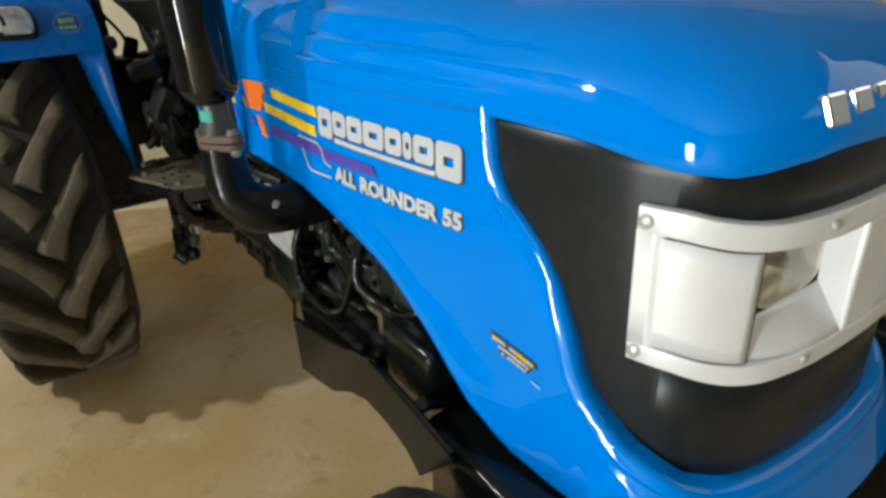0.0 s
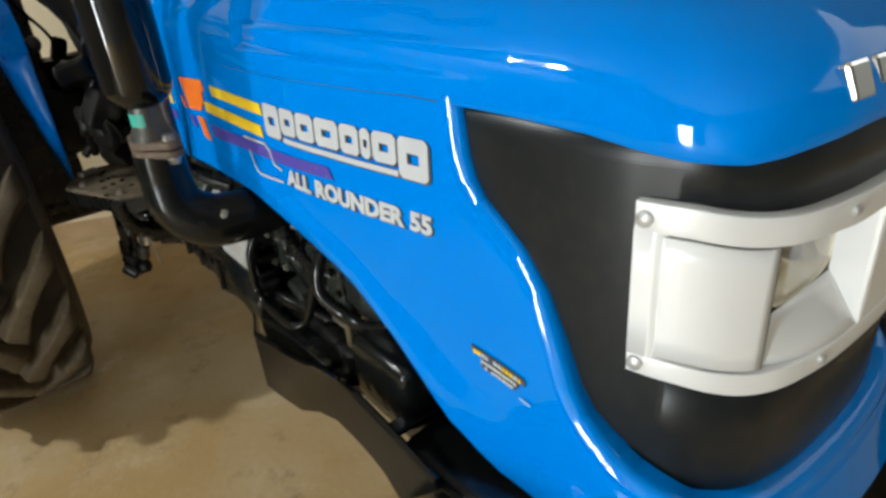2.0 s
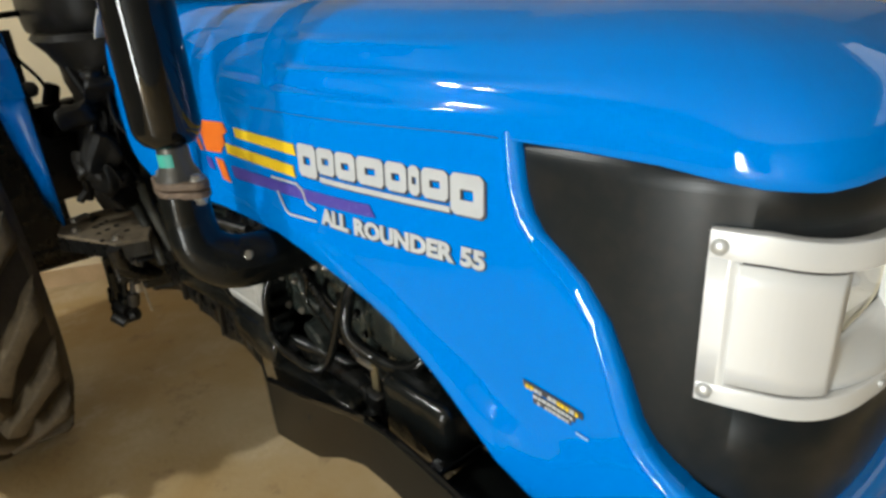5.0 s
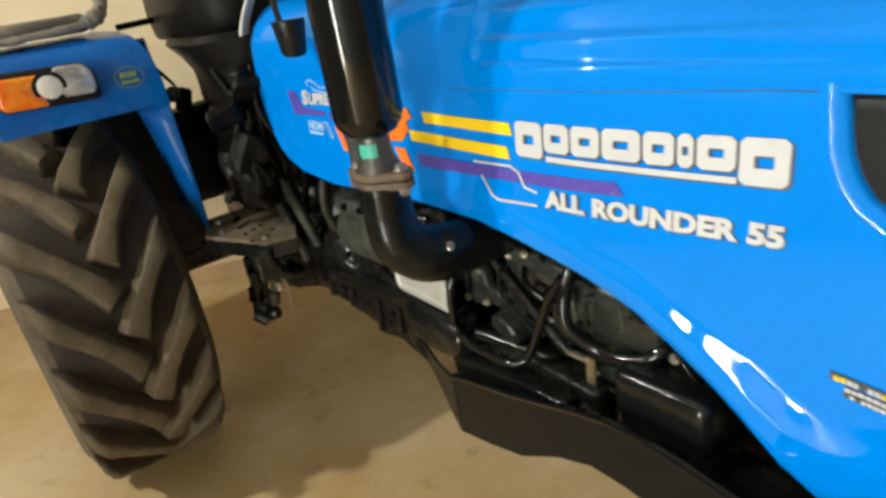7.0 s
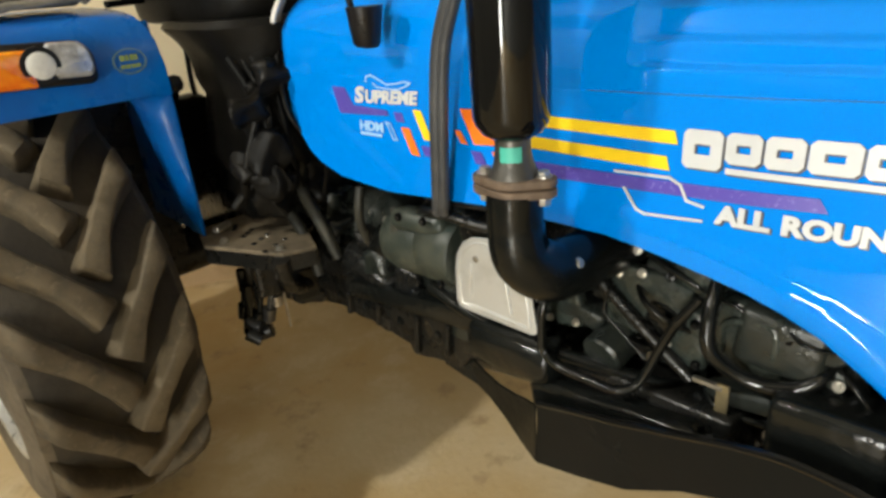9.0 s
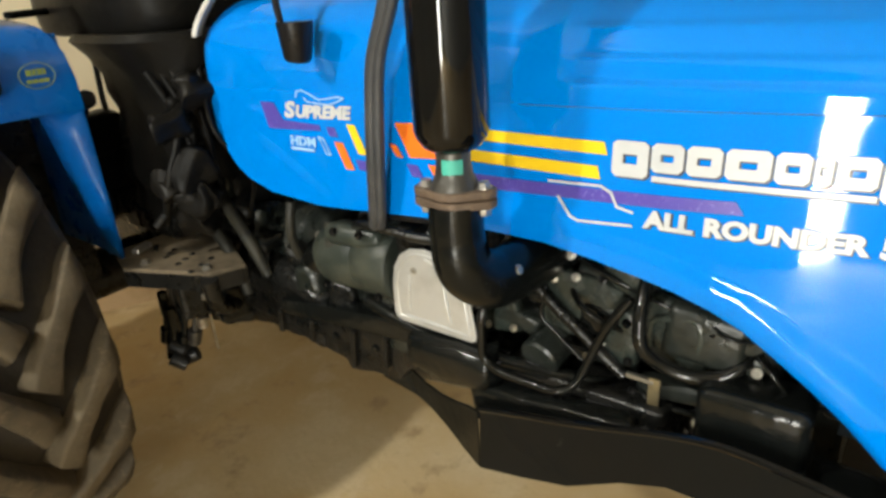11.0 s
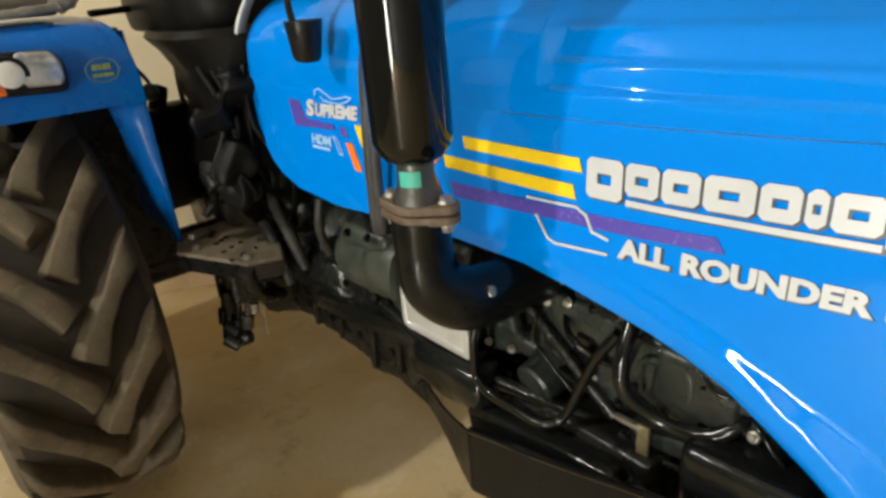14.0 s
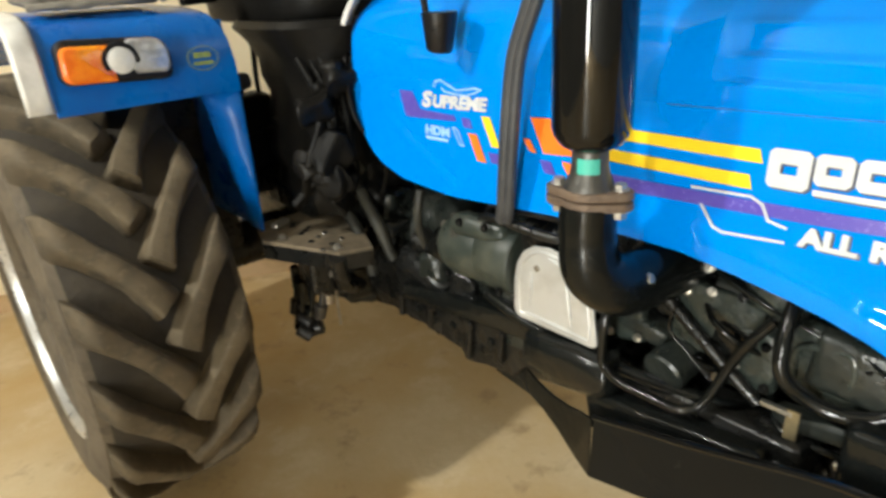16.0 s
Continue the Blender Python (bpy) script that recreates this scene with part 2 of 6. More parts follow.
CONSOLE_BLACK = node_material("matt_black_plastic", (0.0055, 0.0052, 0.0046), 0.42, specular=0.15, second=(0.010, 0.0085, 0.0065), scale=7, amount=0.4, bump=0.15, bump_scale=60)
CEIL = node_material("white_ceiling_paint", (0.66, 0.63, 0.57), 0.8, second=(0.60, 0.57, 0.50), scale=1.0, amount=0.5, bump=0.06, bump_scale=60)
TUBE = bpy.data.materials.new("lamp_tube_glow")
TUBE.use_nodes = True
TUBE.node_tree.nodes["Principled BSDF"].inputs["Emission Color"].default_value = (1.0, 0.95, 0.84, 1)
TUBE.node_tree.nodes["Principled BSDF"].inputs["Emission Strength"].default_value = 40.0


# ---- mesh helpers ----
def part(name, bm, material, parent, label=""):
    me = bpy.data.meshes.new(name)
    bm.normal_update()
    bm.to_mesh(me)
    bm.free()
    me.materials.append(material)
    ob = new(name, me)
    ob.parent = parent
    if label:
        ob["label"] = label
    return ob


def smooth(ob, angle=35):
    me = ob.data
    me.polygons.foreach_set("use_smooth", [True] * len(me.polygons))
    me.set_sharp_from_angle(angle=radians(angle))
    return ob


def spline(pts, n=8):
    """Points along a Catmull-Rom curve through pts."""
    p = [Vector(q) for q in pts]
    p = [2 * p[0] - p[1]] + p + [2 * p[-1] - p[-2]]
    out = []
    for i in range(1, len(p) - 2):
        for k in range(n):
            t = k / n
            a, b, c, d = p[i - 1:i + 3]
            out.append(0.5 * (2 * b + (c - a) * t + (2 * a - 5 * b + 4 * c - d) * t * t + (3 * b - a - 3 * c + d) * t ** 3))
    out.append(p[-2])
    return out


def grid(bm, rows, close_u=False):
    """Quads over a grid of points, row by row."""
    vs = [[bm.verts.new(p) for p in r] for r in rows]
    for i in range(len(vs) - 1):
        m = len(vs[i])
        for j in range(m if close_u else m - 1):
            k = (j + 1) % m
            bm.faces.new((vs[i][j], vs[i][k], vs[i + 1][k], vs[i + 1][j]))
    return vs


def tube(bm, pts, r, seg=10, n=6, caps=True):
    """A round tube along a smooth curve; r is a number or one radius per point."""
    c = spline(pts, n) if n > 1 else [Vector(p) for p in pts]
    m = len(c)
    if isinstance(r, (int, float)):
        rr = [r] * m
    else:
        rr = [float(np.interp(i / (m - 1) * (len(r) - 1), range(len(r)), r)) for i in range(m)]
    rows, up = [], None
    for i, p in enumerate(c):
        d = (c[min(i + 1, m - 1)] - c[max(i - 1, 0)]).normalized()
        if up is None:
            up = d.orthogonal().normalized()
        up = (up - d * up.dot(d)).normalized()
        s = d.cross(up)
        rows.append([p + rr[i] * (math.cos(a) * up + math.sin(a) * s) for a in (2 * math.pi * k / seg for k in range(seg))])
    vs = grid(bm, rows, True)
    if caps:
        bm.faces.new(list(reversed(vs[0])))
        bm.faces.new(vs[-1])
    return bm


def box(bm, size, at, rot=(0, 0, 0), bevel=0.004, seg=2):
    """A box with bevelled edges, turned by rot degrees round its middle."""
    g = bmesh.ops.create_cube(bm, size=1.0)
    verts = g["verts"]
    bmesh.ops.scale(bm, vec=size, verts=verts)
    if bevel:
        edges = list({e for v in verts for e in v.link_edges})
        r = bmesh.ops.bevel(bm, geom=edges, offset=bevel, segments=seg, affect="EDGES", profile=0.5, clamp_overlap=True)
        verts = list({v for f in r["faces"] for v in f.verts} | {v for v in verts if v.is_valid})
        verts = list({v for v in verts})
        seen, stack = set(verts), list(verts)
        while stack:
            v = stack.pop()
            for e in v.link_edges:
                o = e.other_vert(v)
                if o not in seen:
                    seen.add(o)
                    stack.append(o)
        verts = list(seen)
    m = pose(*at, *rot)
    for v in verts:
        v.co = m @ v.co
    return bm


def rod(bm, a, b, r, seg=16, r2=None):
    """A straight round bar from a to b with slightly rounded ends."""
    a, b = Vector(a), Vector(b)
    r2 = r if r2 is None else r2
    d = b - a
    e = min(0.12 * min(r, r2), 0.2 * d.length)
    n = d.normalized()
    return tube(bm, [a, a + n * e, b - n * e, b], [r - e, r, r2, r2 - e], seg, 1)


def bolt(bm, at, axis, r=0.008, h=0.007):
    """A hexagon bolt head on its washer, in one shell."""
    at, axis = Vector(at), Vector(axis).normalized()
    up = axis.orthogonal().normalized()
    side = axis.cross(up)
    rows = []
    for d, rr, hexed in ((-0.001, 1.45, 0), (0.002, 1.45, 0), (0.0021, 1.06, 1), (h, 1.06, 1), (h + 0.001, 0.85, 1)):
        ring = []
        for k in range(12):
            a = math.pi * k / 6
            q = rr * r * (1.0 if not hexed else (1.0 if k % 2 == 0 else 0.866))
            ring.append(at + axis * d + q * (math.cos(a) * up + math.sin(a) * side))
        rows.append(ring)
    vs = grid(bm, rows, True)
    bm.faces.new(list(reversed(vs[0])))
    bm.faces.new(vs[-1])
    return bm


def prism(bm, outline, x0, x1):
    """A plate with the given outline of (y, z), from x0 to x1."""
    a = [bm.verts.new((x0, y, z)) for y, z in outline]
    b = [bm.verts.new((x1, y, z)) for y, z in outline]
    n = len(a)
    bm.faces.new(a)
    bm.faces.new(list(reversed(b)))
    for i in range(n):
        k = (i + 1) % n
        bm.faces.new((a[k], a[i], b[i], b[k]))
    bmesh.ops.recalc_face_normals(bm, faces=bm.faces)
    return bm


def bevelled(bm, offset=0.004, seg=2, angle=30):
    edges = [e for e in bm.edges if len(e.link_faces) == 2 and e.calc_face_angle(0) > radians(angle)]
    bmesh.ops.bevel(bm, geom=edges, offset=offset, segments=seg, affect="EDGES", profile=0.5, clamp_overlap=True)
    return bm


def thick(ob, t, offset=-1.0, bevel=0.0, seg=3):
    s = ob.modifiers.new("thickness", "SOLIDIFY")
    s.thickness, s.offset, s.use_even_offset = t, offset, True
    if bevel:
        b = ob.modifiers.new("edges", "BEVEL")
        b.width, b.segments, b.limit_method, b.angle_limit = bevel, seg, "ANGLE", radians(50)
    return ob


def thing(name, label, category, at=(0, 0, 0), group=""):
    e = new(name)
    e.location = at
    e.empty_display_size = 0.2
    return tagged(e, label, category, group)


# ---- room: turned against the tractor ----
GROUND = -0.080
ROOM = pose(-0.4, 1.6, GROUND, 0, 0, -27)


def room_box(name, size, at, material, label, kind="structure"):
    bm = bmesh.new()
    box(bm, size, (0, 0, 0), bevel=0)
    ob = part(name, bm, material, None)
    ob.matrix_world = ROOM @ pose(*at)
    return tagged(ob, label, name.split("_")[0], kind=kind)


NORTH, SOUTH, WEST, EAST, HIGH = 2.45, -4.4, -3.0, 5.2, 3.5
bm = bmesh.new()
bmesh.ops.create_grid(bm, x_segments=60, y_segments=60, size=8.0)
for v in bm.verts:
    v.co.z = GROUND + 0.0015 * noise.noise(v.co * 1.3)
floor_ob = part("floor", bm, FLOOR, None)
tagged(floor_ob, "worn tan concrete floor with stains and wheel marks", "floor", kind="structure")
room_box("wall_north", (EAST - WEST + 0.4, 0.2, HIGH), ((EAST + WEST) / 2, NORTH + 0.1, HIGH / 2), WALL, "cream painted wall with brown damp stains")
room_box("wall_south", (EAST - WEST + 0.4, 0.2, HIGH), ((EAST + WEST) / 2, SOUTH - 0.1, HIGH / 2), WALL_PALE, "pale grey painted wall of the showroom")
room_box("wall_east", (0.2, NORTH - SOUTH, HIGH), (EAST + 0.1, (NORTH + SOUTH) / 2, HIGH / 2), WALL_PALE, "pale grey painted side wall of the showroom")
room_box("ceiling", (EAST - WEST + 0.4, NORTH - SOUTH + 0.4, 0.15), ((EAST + WEST) / 2, (NORTH + SOUTH) / 2, HIGH + 0.075), CEIL, "plain white painted ceiling")
# west wall with a doorway to the daylight
DOOR_A, DOOR_B, DOOR_H = -3.76, -3.28, 2.10
room_box("wall_west", (0.2, DOOR_A - SOUTH, HIGH), (WEST - 0.1, (DOOR_A + SOUTH) / 2, HIGH / 2), WALL_PALE, "pale grey painted wall beside the doorway")
room_box("wall_west_inner", (0.2, NORTH - DOOR_B, HIGH), (WEST - 0.1, (DOOR_B + NORTH) / 2, HIGH / 2), WALL_PALE, "pale grey painted wall beside the doorway")
room_box("wall_west_lintel", (0.2, DOOR_B - DOOR_A, HIGH - DOOR_H), (WEST - 0.1, (DOOR_A + DOOR_B) / 2, (HIGH + DOOR_H) / 2), WALL_PALE, "pale grey painted wall over the doorway")
room_box("baseboard", (EAST - WEST, 0.02, 0.1), ((EAST + WEST) / 2, NORTH - 0.01, 0.05), WALL_STAIN, "damp-stained brown foot of the wall")
area_lamp("doorway_daylight", ROOM @ Vector((WEST - 0.05, (DOOR_A + DOOR_B) / 2, DOOR_H / 2)), ROOM @ Vector((3, (DOOR_A + DOOR_B) / 2, 0.9)),
          DOOR_B - DOOR_A, DOOR_H, 286, (1.0, 0.985, 0.95))


def flood_lamp(x, y, z, watts, length=0.126, height=0.144):
    """A flood lamp hung on two cords, its light thrown down on the tractor."""
    lamp = thing("flood_lamp", "white rectangular flood lamp hanging on two cords", "lamp", ROOM @ Vector((x, y, z)))
    lamp.rotation_euler = (0, 0, radians(-27))
    bm = bmesh.new()
    box(bm, (0.012, length, height), (0.012, 0, 0), (0, 30, 0), bevel=0.003)
    part("diffuser", bm, TUBE, lamp, "glowing diffuser")
    bm = bmesh.new()
    box(bm, (0.05, length + 0.04, height + 0.03), (-0.018, 0, 0.012), (0, 30, 0), bevel=0.006)
    part("housing", bm, CEIL, lamp)
    for s_ in (-1, 1):
        bm = bmesh.new()
        rod(bm, (-0.02, s_ * 0.04, 0.04), (-0.02, s_ * 0.04, HIGH - z), 0.004, 8)
        part("cord", bm, CEIL, lamp)
    area_lamp("flood_light", ROOM @ Vector((x + 0.05, y, z - 0.02)), (-0.75, 1.9, 0.6), length, height, watts, (1.0, 0.97, 0.92))
    return lamp


flood_lamp(-2.808, -0.118, 3.259, 98)


PANEL_Z = 2.99


def ceiling_light(x, y, w, d, watts):
    """A broad diffusing panel hung on four rods below the ceiling."""
    p = ROOM @ Vector((x, y, PANEL_Z))
    light = thing("ceiling_light", "broad white diffusing light panel hung below the ceiling", "lamp", p)
    light.rotation_euler = (0, 0, radians(-27))
    bm = bmesh.new()
    box(bm, (w, d, 0.02), (0, 0, 0), bevel=0.003)
    part("diffuser", bm, CEIL, light)
    for a, b, c, e in ((w + 0.06, 0.03, 0, d / 2 + 0.016), (w + 0.06, 0.03, 0, -d / 2 - 0.016), (0.03, d, w / 2 + 0.016, 0), (0.03, d, -w / 2 - 0.016, 0)):
        bm = bmesh.new()
        box(bm, (a, b, 0.04), (c, e, 0.002), bevel=0.003)
        part("frame_strip", bm, CEIL, light)
    for sx in (-1, 1):
        for sy in (-1, 1):
            bm = bmesh.new()
            rod(bm, (sx * w * 0.4, sy * d * 0.4, 0.01), (sx * w * 0.4, sy * d * 0.4, HIGH - PANEL_Z), 0.004, 8)
            part("hanger", bm, CEIL, light)
    lamp = area_lamp("panel_light", p + Vector((0, 0, -0.03)), p + Vector((0, 0, -1)), w, d, watts, (1.0, 0.97, 0.92))
    lamp.matrix_world = ROOM @ pose(x, y, PANEL_Z - 0.03)
    return light


ceiling_light(3.7, -1.35, 2.3, 2.6, 40)


def notice_board(y, w, h, z):
    """A pale board added on the unseen west wall, for reflections in the bonnet."""
    m = ROOM @ pose(WEST + 0.012, y, z)
    board = thing("notice_board", "pale blank board added out of view for the bonnet reflections", "board", m.translation, "notice boards")
    board.rotation_euler = m.to_euler()
    bm = bmesh.new()
    box(bm, (0.016, w, h), (0, 0, 0), bevel=0.002)
    part("panel", bm, CEIL, board)
    for a, b, c, d in ((w, 0.03, 0, h / 2), (w, 0.03, 0, -h / 2), (0.03, h, w / 2, 0), (0.03, h, -w / 2, 0)):
        bm = bmesh.new()
        box(bm, (0.026, a, b), (0.004, c, d), bevel=0.003)
        part("frame_strip", bm, BRASS, board)
    return board


notice_board(-1.75, 1.25, 0.95, 1.75)
notice_board(0.55, 1.0, 0.95, 1.75)

# ---- tractor: bonnet ----
tractor = thing("tractor", "glossy blue farm tractor with black engine, parked on concrete", "tractor")

# plan of the blue shell, from the rear edge to the nose, on the near side
PLAN = spline([(-0.315, 2.11, 0), (-0.316, 1.6, 0), (-0.315, 1.1, 0), (-0.298, 0.9, 0), (-0.270, 0.72, 0), (-0.254, 0.6, 0), (-0.247, 0.5, 0), (-0.238, 0.42, 0),
               (-0.205, 0.352, 0), (-0.13, 0.314, 0), (-0.04, 0.300, 0), (0.05, 0.296, 0)], 14)
PLAN_Y = [p.y for p in PLAN]
PLAN_X = [p.x for p in PLAN]


def half_width(y):
    return -float(np.interp(y, PLAN_Y[::-1], PLAN_X[::-1]))


def barrel(z):
    u = max(0.0, min(1.0, (z - 0.98) / 0.10))
    w = max(0.0, min(z, 1.30) - 1.08)
    return 0.00375 * u * u + 0.075 * w - 0.083 * w * w


def skin_x(y, z):
    """The near side of the blue shell at a place along it and a height."""
    return -half_width(y) + barrel(z) - flare(y, z)


SEAM = ([0.29, 0.305, 0.314, 0.335, 0.352, 0.40, 0.5, 0.75, 1.35, 2.11], [1.288, 1.287, 1.281, 1.272, 1.268, 1.268, 1.278, 1.284, 1.272, 1.262])
LOW = ([0.296, 0.33, 0.40, 0.46, 0.55, 0.62, 0.66, 0.70, 0.75, 0.80, 0.85, 0.90, 0.95, 1.0, 1.05, 1.13, 1.22, 1.46, 1.77, 1.94, 2.02, 2.06, 2.09, 2.11],
       [0.740, 0.741, 0.744, 0.746, 0.744, 0.749, 0.763, 0.790, 0.843, 0.889, 0.930, 0.967, 0.992, 1.010, 1.022, 1.037, 1.049, 1.048, 1.022, 1.030, 1.052, 1.076, 1.115, 1.17])
RIM = ([0.296, 0.33, 0.38, 0.42, 0.445, 0.47, 0.495, 0.515, 0.535, 0.56, 0.59, 0.62, 0.652, 0.670, 0.681, 0.6865, 0.689],
       [0.826, 0.834, 0.855, 0.870, 0.882, 0.900, 0.924, 0.957, 1.014, 1.071, 1.111, 1.136, 1.159, 1.186, 1.216, 1.251, 1.284])
RIM_END = 0.689


def at_y(table, y):
    return float(np.interp(y, *table))


MID = 0.05  # the middle plane of the tractor


UPPER_CREASE = ([0.60, 0.68, 0.75, 0.82, 0.88, 0.96, 1.05, 1.20, 1.45], [0.128, 0.122, 0.104, 0.078, 0.067, 0.054, 0.056, 0.052, 0.050])
LOWER_CREASE = ([0.60, 0.69, 0.74, 0.83, 0.88, 0.95, 1.05, 1.20, 1.45], [0.090, 0.080, 0.063, 0.049, 0.047, 0.035, 0.040, 0.040, 0.038])


def flare(y, z):
    """Outward step between two creases that widen towards the front, tucked back at the lower edge."""
    d = z - at_y(LOW, y)
    along = max(0.0, min(1.0, (1.45 - y) / 0.45)) * max(0.0, min(1.0, (y - 0.54) / 0.16)) ** 2
    up, down = at_y(UPPER_CREASE, y), at_y(LOWER_CREASE, y)
    s_ = (up - d) / (up - down)
    step_in = sum(max(0.0, min(1.0, s_ + o)) for o in (-0.15, -0.09, -0.03, 0.03, 0.09, 0.15)) / 6
    roll = 1 - (1 - max(0.0, min(1.0, d / 0.034))) ** 2
    return 0.40 * (up - down) * along * roll * step_in


def mirror(p):
    return Vector((2 * MID - p.x, p.y, p.z))


def both_sides(rows):
    """Rows along the near side to the nose, carried on along the far side."""
    return rows + [[mirror(p) for p in r] for r in reversed(rows[:-1])]


def outward(p):
    """The level direction out of the shell at a point of its plan."""
    i = min(range(len(PLAN)), key=lambda k: (PLAN[k] - p).length)
    d = PLAN[min(i + 2, len(PLAN) - 1)] - PLAN[max(i - 2, 0)]
    n = Vector((d.y, -d.x, 0)).normalized()
    return n if n.dot(Vector((p.x - MID, p.y - 0.9, 0))) > 0 else -n


def rear_edge(q):
    """The rear edge of the shell bows back at half height and forward at its top corner."""
    u = max(0.0, min(1.0, (q.y - 1.90) / 0.21))
    q.y += u * u * (0.024 * min(1.0, max(0.0, (q.z - 1.04) / 0.16)) - 0.075 * max(0.0, (q.z - 1.355) / 0.09) ** 1.5)
    return q


rows = []
fine = []
for i in range(len(PLAN) - 1):
    n = 4 if 0.4 < PLAN[i].y < 0.8 else (3 if PLAN[i].y > 1.95 else (3 if PLAN[i].y < 1.23 else 1))
    fine += [PLAN[i].lerp(PLAN[i + 1], k / n) for k in range(n)]
fine.append(PLAN[-1])
for p in fine:
    lo = at_y(LOW, p.y)
    hi = at_y(RIM, p.y) if p.y < RIM_END else at_y(SEAM, p.y)
    r = []
    for k in range(41):
        z = lo + (hi - lo) * k / 40
        if p.y > 0.545 and hi - lo > 0.22:
            z = lo + min(k, 30) * 0.0055 + max(0, k - 30) * (hi - lo - 30 * 0.0055) / 10
        f = 1 - barrel(z) / max(0.25, MID - p.x)
        # the apron under the nose leans outwards towards its foot
        u = max(0.0, min(1.0, (0.50 - p.y) / 0.14))
        lean = 0.34 * (hi - z) * u * u * (3 - 2 * u)
        q = Vector((MID + (p.x - MID) * f - flare(p.y, z), p.y, z))
        r.append(rear_edge(q + outward(p) * lean * min(1.0, (hi - z) / 0.02)))
    rows.append(r)
bm = bmesh.new()
grid(bm, both_sides(rows))
bmesh.ops.recalc_face_normals(bm, faces=bm.faces)
cowl = part("side_cowl", bm, BLUE, tractor, "glossy blue side panel sweeping round the nose")
thick(smooth(cowl, 60), 0.034, -1.0, 0.006, 3)
# chamfered lip round the grille opening: a sloping band between two soft creases
edge_line = []
for i in range(len(fine)):
    p = fine[i]
    if p.y < RIM_END:
        d = fine[min(i + 1, len(fine) - 1)] - fine[max(i - 1, 0)]
        n = Vector((d.y, -d.x, 0)).normalized() if i < len(fine) - 1 else Vector((0, -1, 0))
        n = n if n.dot(Vector((p.x - MID, p.y - 0.9, 0))) > 0 else -n
        z = at_y(RIM, p.y)
        f = 1 - barrel(z) / max(0.25, MID - p.x)
        edge_line.append((Vector((MID + (p.x - MID) * f, p.y, z)), n))
first = edge_line[0]
edge_line = [(Vector((first[0].x, RIM_END, 1.292)), first[1]), (Vector((first[0].x, RIM_END, 1.27)), first[1])] + edge_line
LIP = ((-0.004, 0.012), (-0.004, -0.0008), (-0.0015, -0.0014), (0.0005, -0.0012), (0.0025, -0.0006), (0.0045, 0.0003), (0.0065, 0.0012), (0.0120, 0.0038), (0.0138, 0.0052), (0.0154, 0.0078), (0.0166, 0.0102), (0.0174, 0.0135), (0.0177, 0.018), (0.0177, 0.036))
rows = []
for i, (p, n) in enumerate(edge_line):
    t = (edge_line[min(i + 1, len(edge_line) - 1)][0] - edge_line[max(i - 1, 0)][0]).normalized()
    e = n.cross(t).normalized()
    e = e if e.dot(Vector((-0.20, 0.36, 1.12)) - p) > 0 else -e
    rows.append([p + e * a_ - n * b_ for a_, b_ in LIP])
bm = bmesh.new()
grid(bm, both_sides(rows))
bmesh.ops.recalc_face_normals(bm, faces=bm.faces)
smooth(part("rolled_lip", bm, BLUE, cowl), 80)

# top of the bonnet: outlines that shrink towards the middle line
rows = []
STEPS = [-0.012, -0.008, -0.0055, -0.0038, -0.0025, -0.0012, 0.0, 0.0012, 0.0025, 0.0038, 0.0055, 0.008, 0.012]
RIDGES = (1.314, 1.349, 1.392)
for p in fine:
    zs = at_y(SEAM, p.y)
    sy = max(p.y, 0.74)
    top = float(np.interp(sy, (0.74, 0.9, 1.1, 1.5, 2.11), (1.428, 1.437, 1.446, 1.450, 1.458)))
    power = float(np.interp(p.y, (0.3, 0.75, 1.1, 1.6), (2.7, 3.4, 6.5, 9.0)))
    levels = [zs + (1.298 - zs) * k / 5 for k in range(5)] + [rz + st for rz in RIDGES for st in STEPS]
    levels.insert(5 + 13, 1.332)
    qs = [1 - (1 - ((z - zs) / (top - zs)) ** 2.2) ** (1 / power) for z in levels]
    qs += [qs[-1] + (1 - qs[-1]) * (k / 12) ** 1.2 for k in range(1, 13)]
    r = []
    for q in qs:
        g = (1 - (1 - q) ** power) ** (1 / 2.2)
        z = zs + (top - zs) * g
        ridge = 0.0
        if p.y > 0.6:
            fade = min(1.0, (p.y - 0.6) / 0.35) * max(0.0, min(1.0, (1.196 - p.y) / 0.012))
            for rz in RIDGES:
                ridge += 0.0088 * fade * (1 / (1 + math.exp((z - rz) / 0.0022)) - 1.0)
        f = 1 - barrel(zs) / max(0.25, MID - p.x)
        x = MID + (p.x - MID) * (1 - q) * f
        x += ridge * (-1 if x < MID - 0.05 else 0)
        tuck = 0.003 * max(0.0, 1 - (z - zs) / 0.022) ** 2 * max(0.0, min(1.0, (0.80 - p.y) / 0.35))
        r.append(rear_edge(Vector((x, p.y + (sy - p.y) * q, z)) - outward(p) * tuck))
    # a short skirt behind the rounded edge of the side panel
    r.insert(0, r[0] - outward(p) * 0.0007 - Vector((0, 0, 0.007 if p.y > 0.70 else 0.0012)))
    rows.append(r)
bm = bmesh.new()
grid(bm, both_sides(rows))
bmesh.ops.remove_doubles(bm, verts=bm.verts, dist=0.0004)
bmesh.ops.recalc_face_normals(bm, faces=bm.faces)
hood = part("hood_top", bm, BLUE, tractor, "glossy blue bonnet top with stepped shoulder creases")
thick(smooth(hood, 60), 0.004, -1.0)
bm = bmesh.new()
seam_line = [Vector((skin_x(y, at_y(SEAM, y)) + 0.0006, y, at_y(SEAM, y))) for y in np.linspace(1.27, 0.70, 40)]
tube(bm, seam_line, 0.0010, 6, 1)
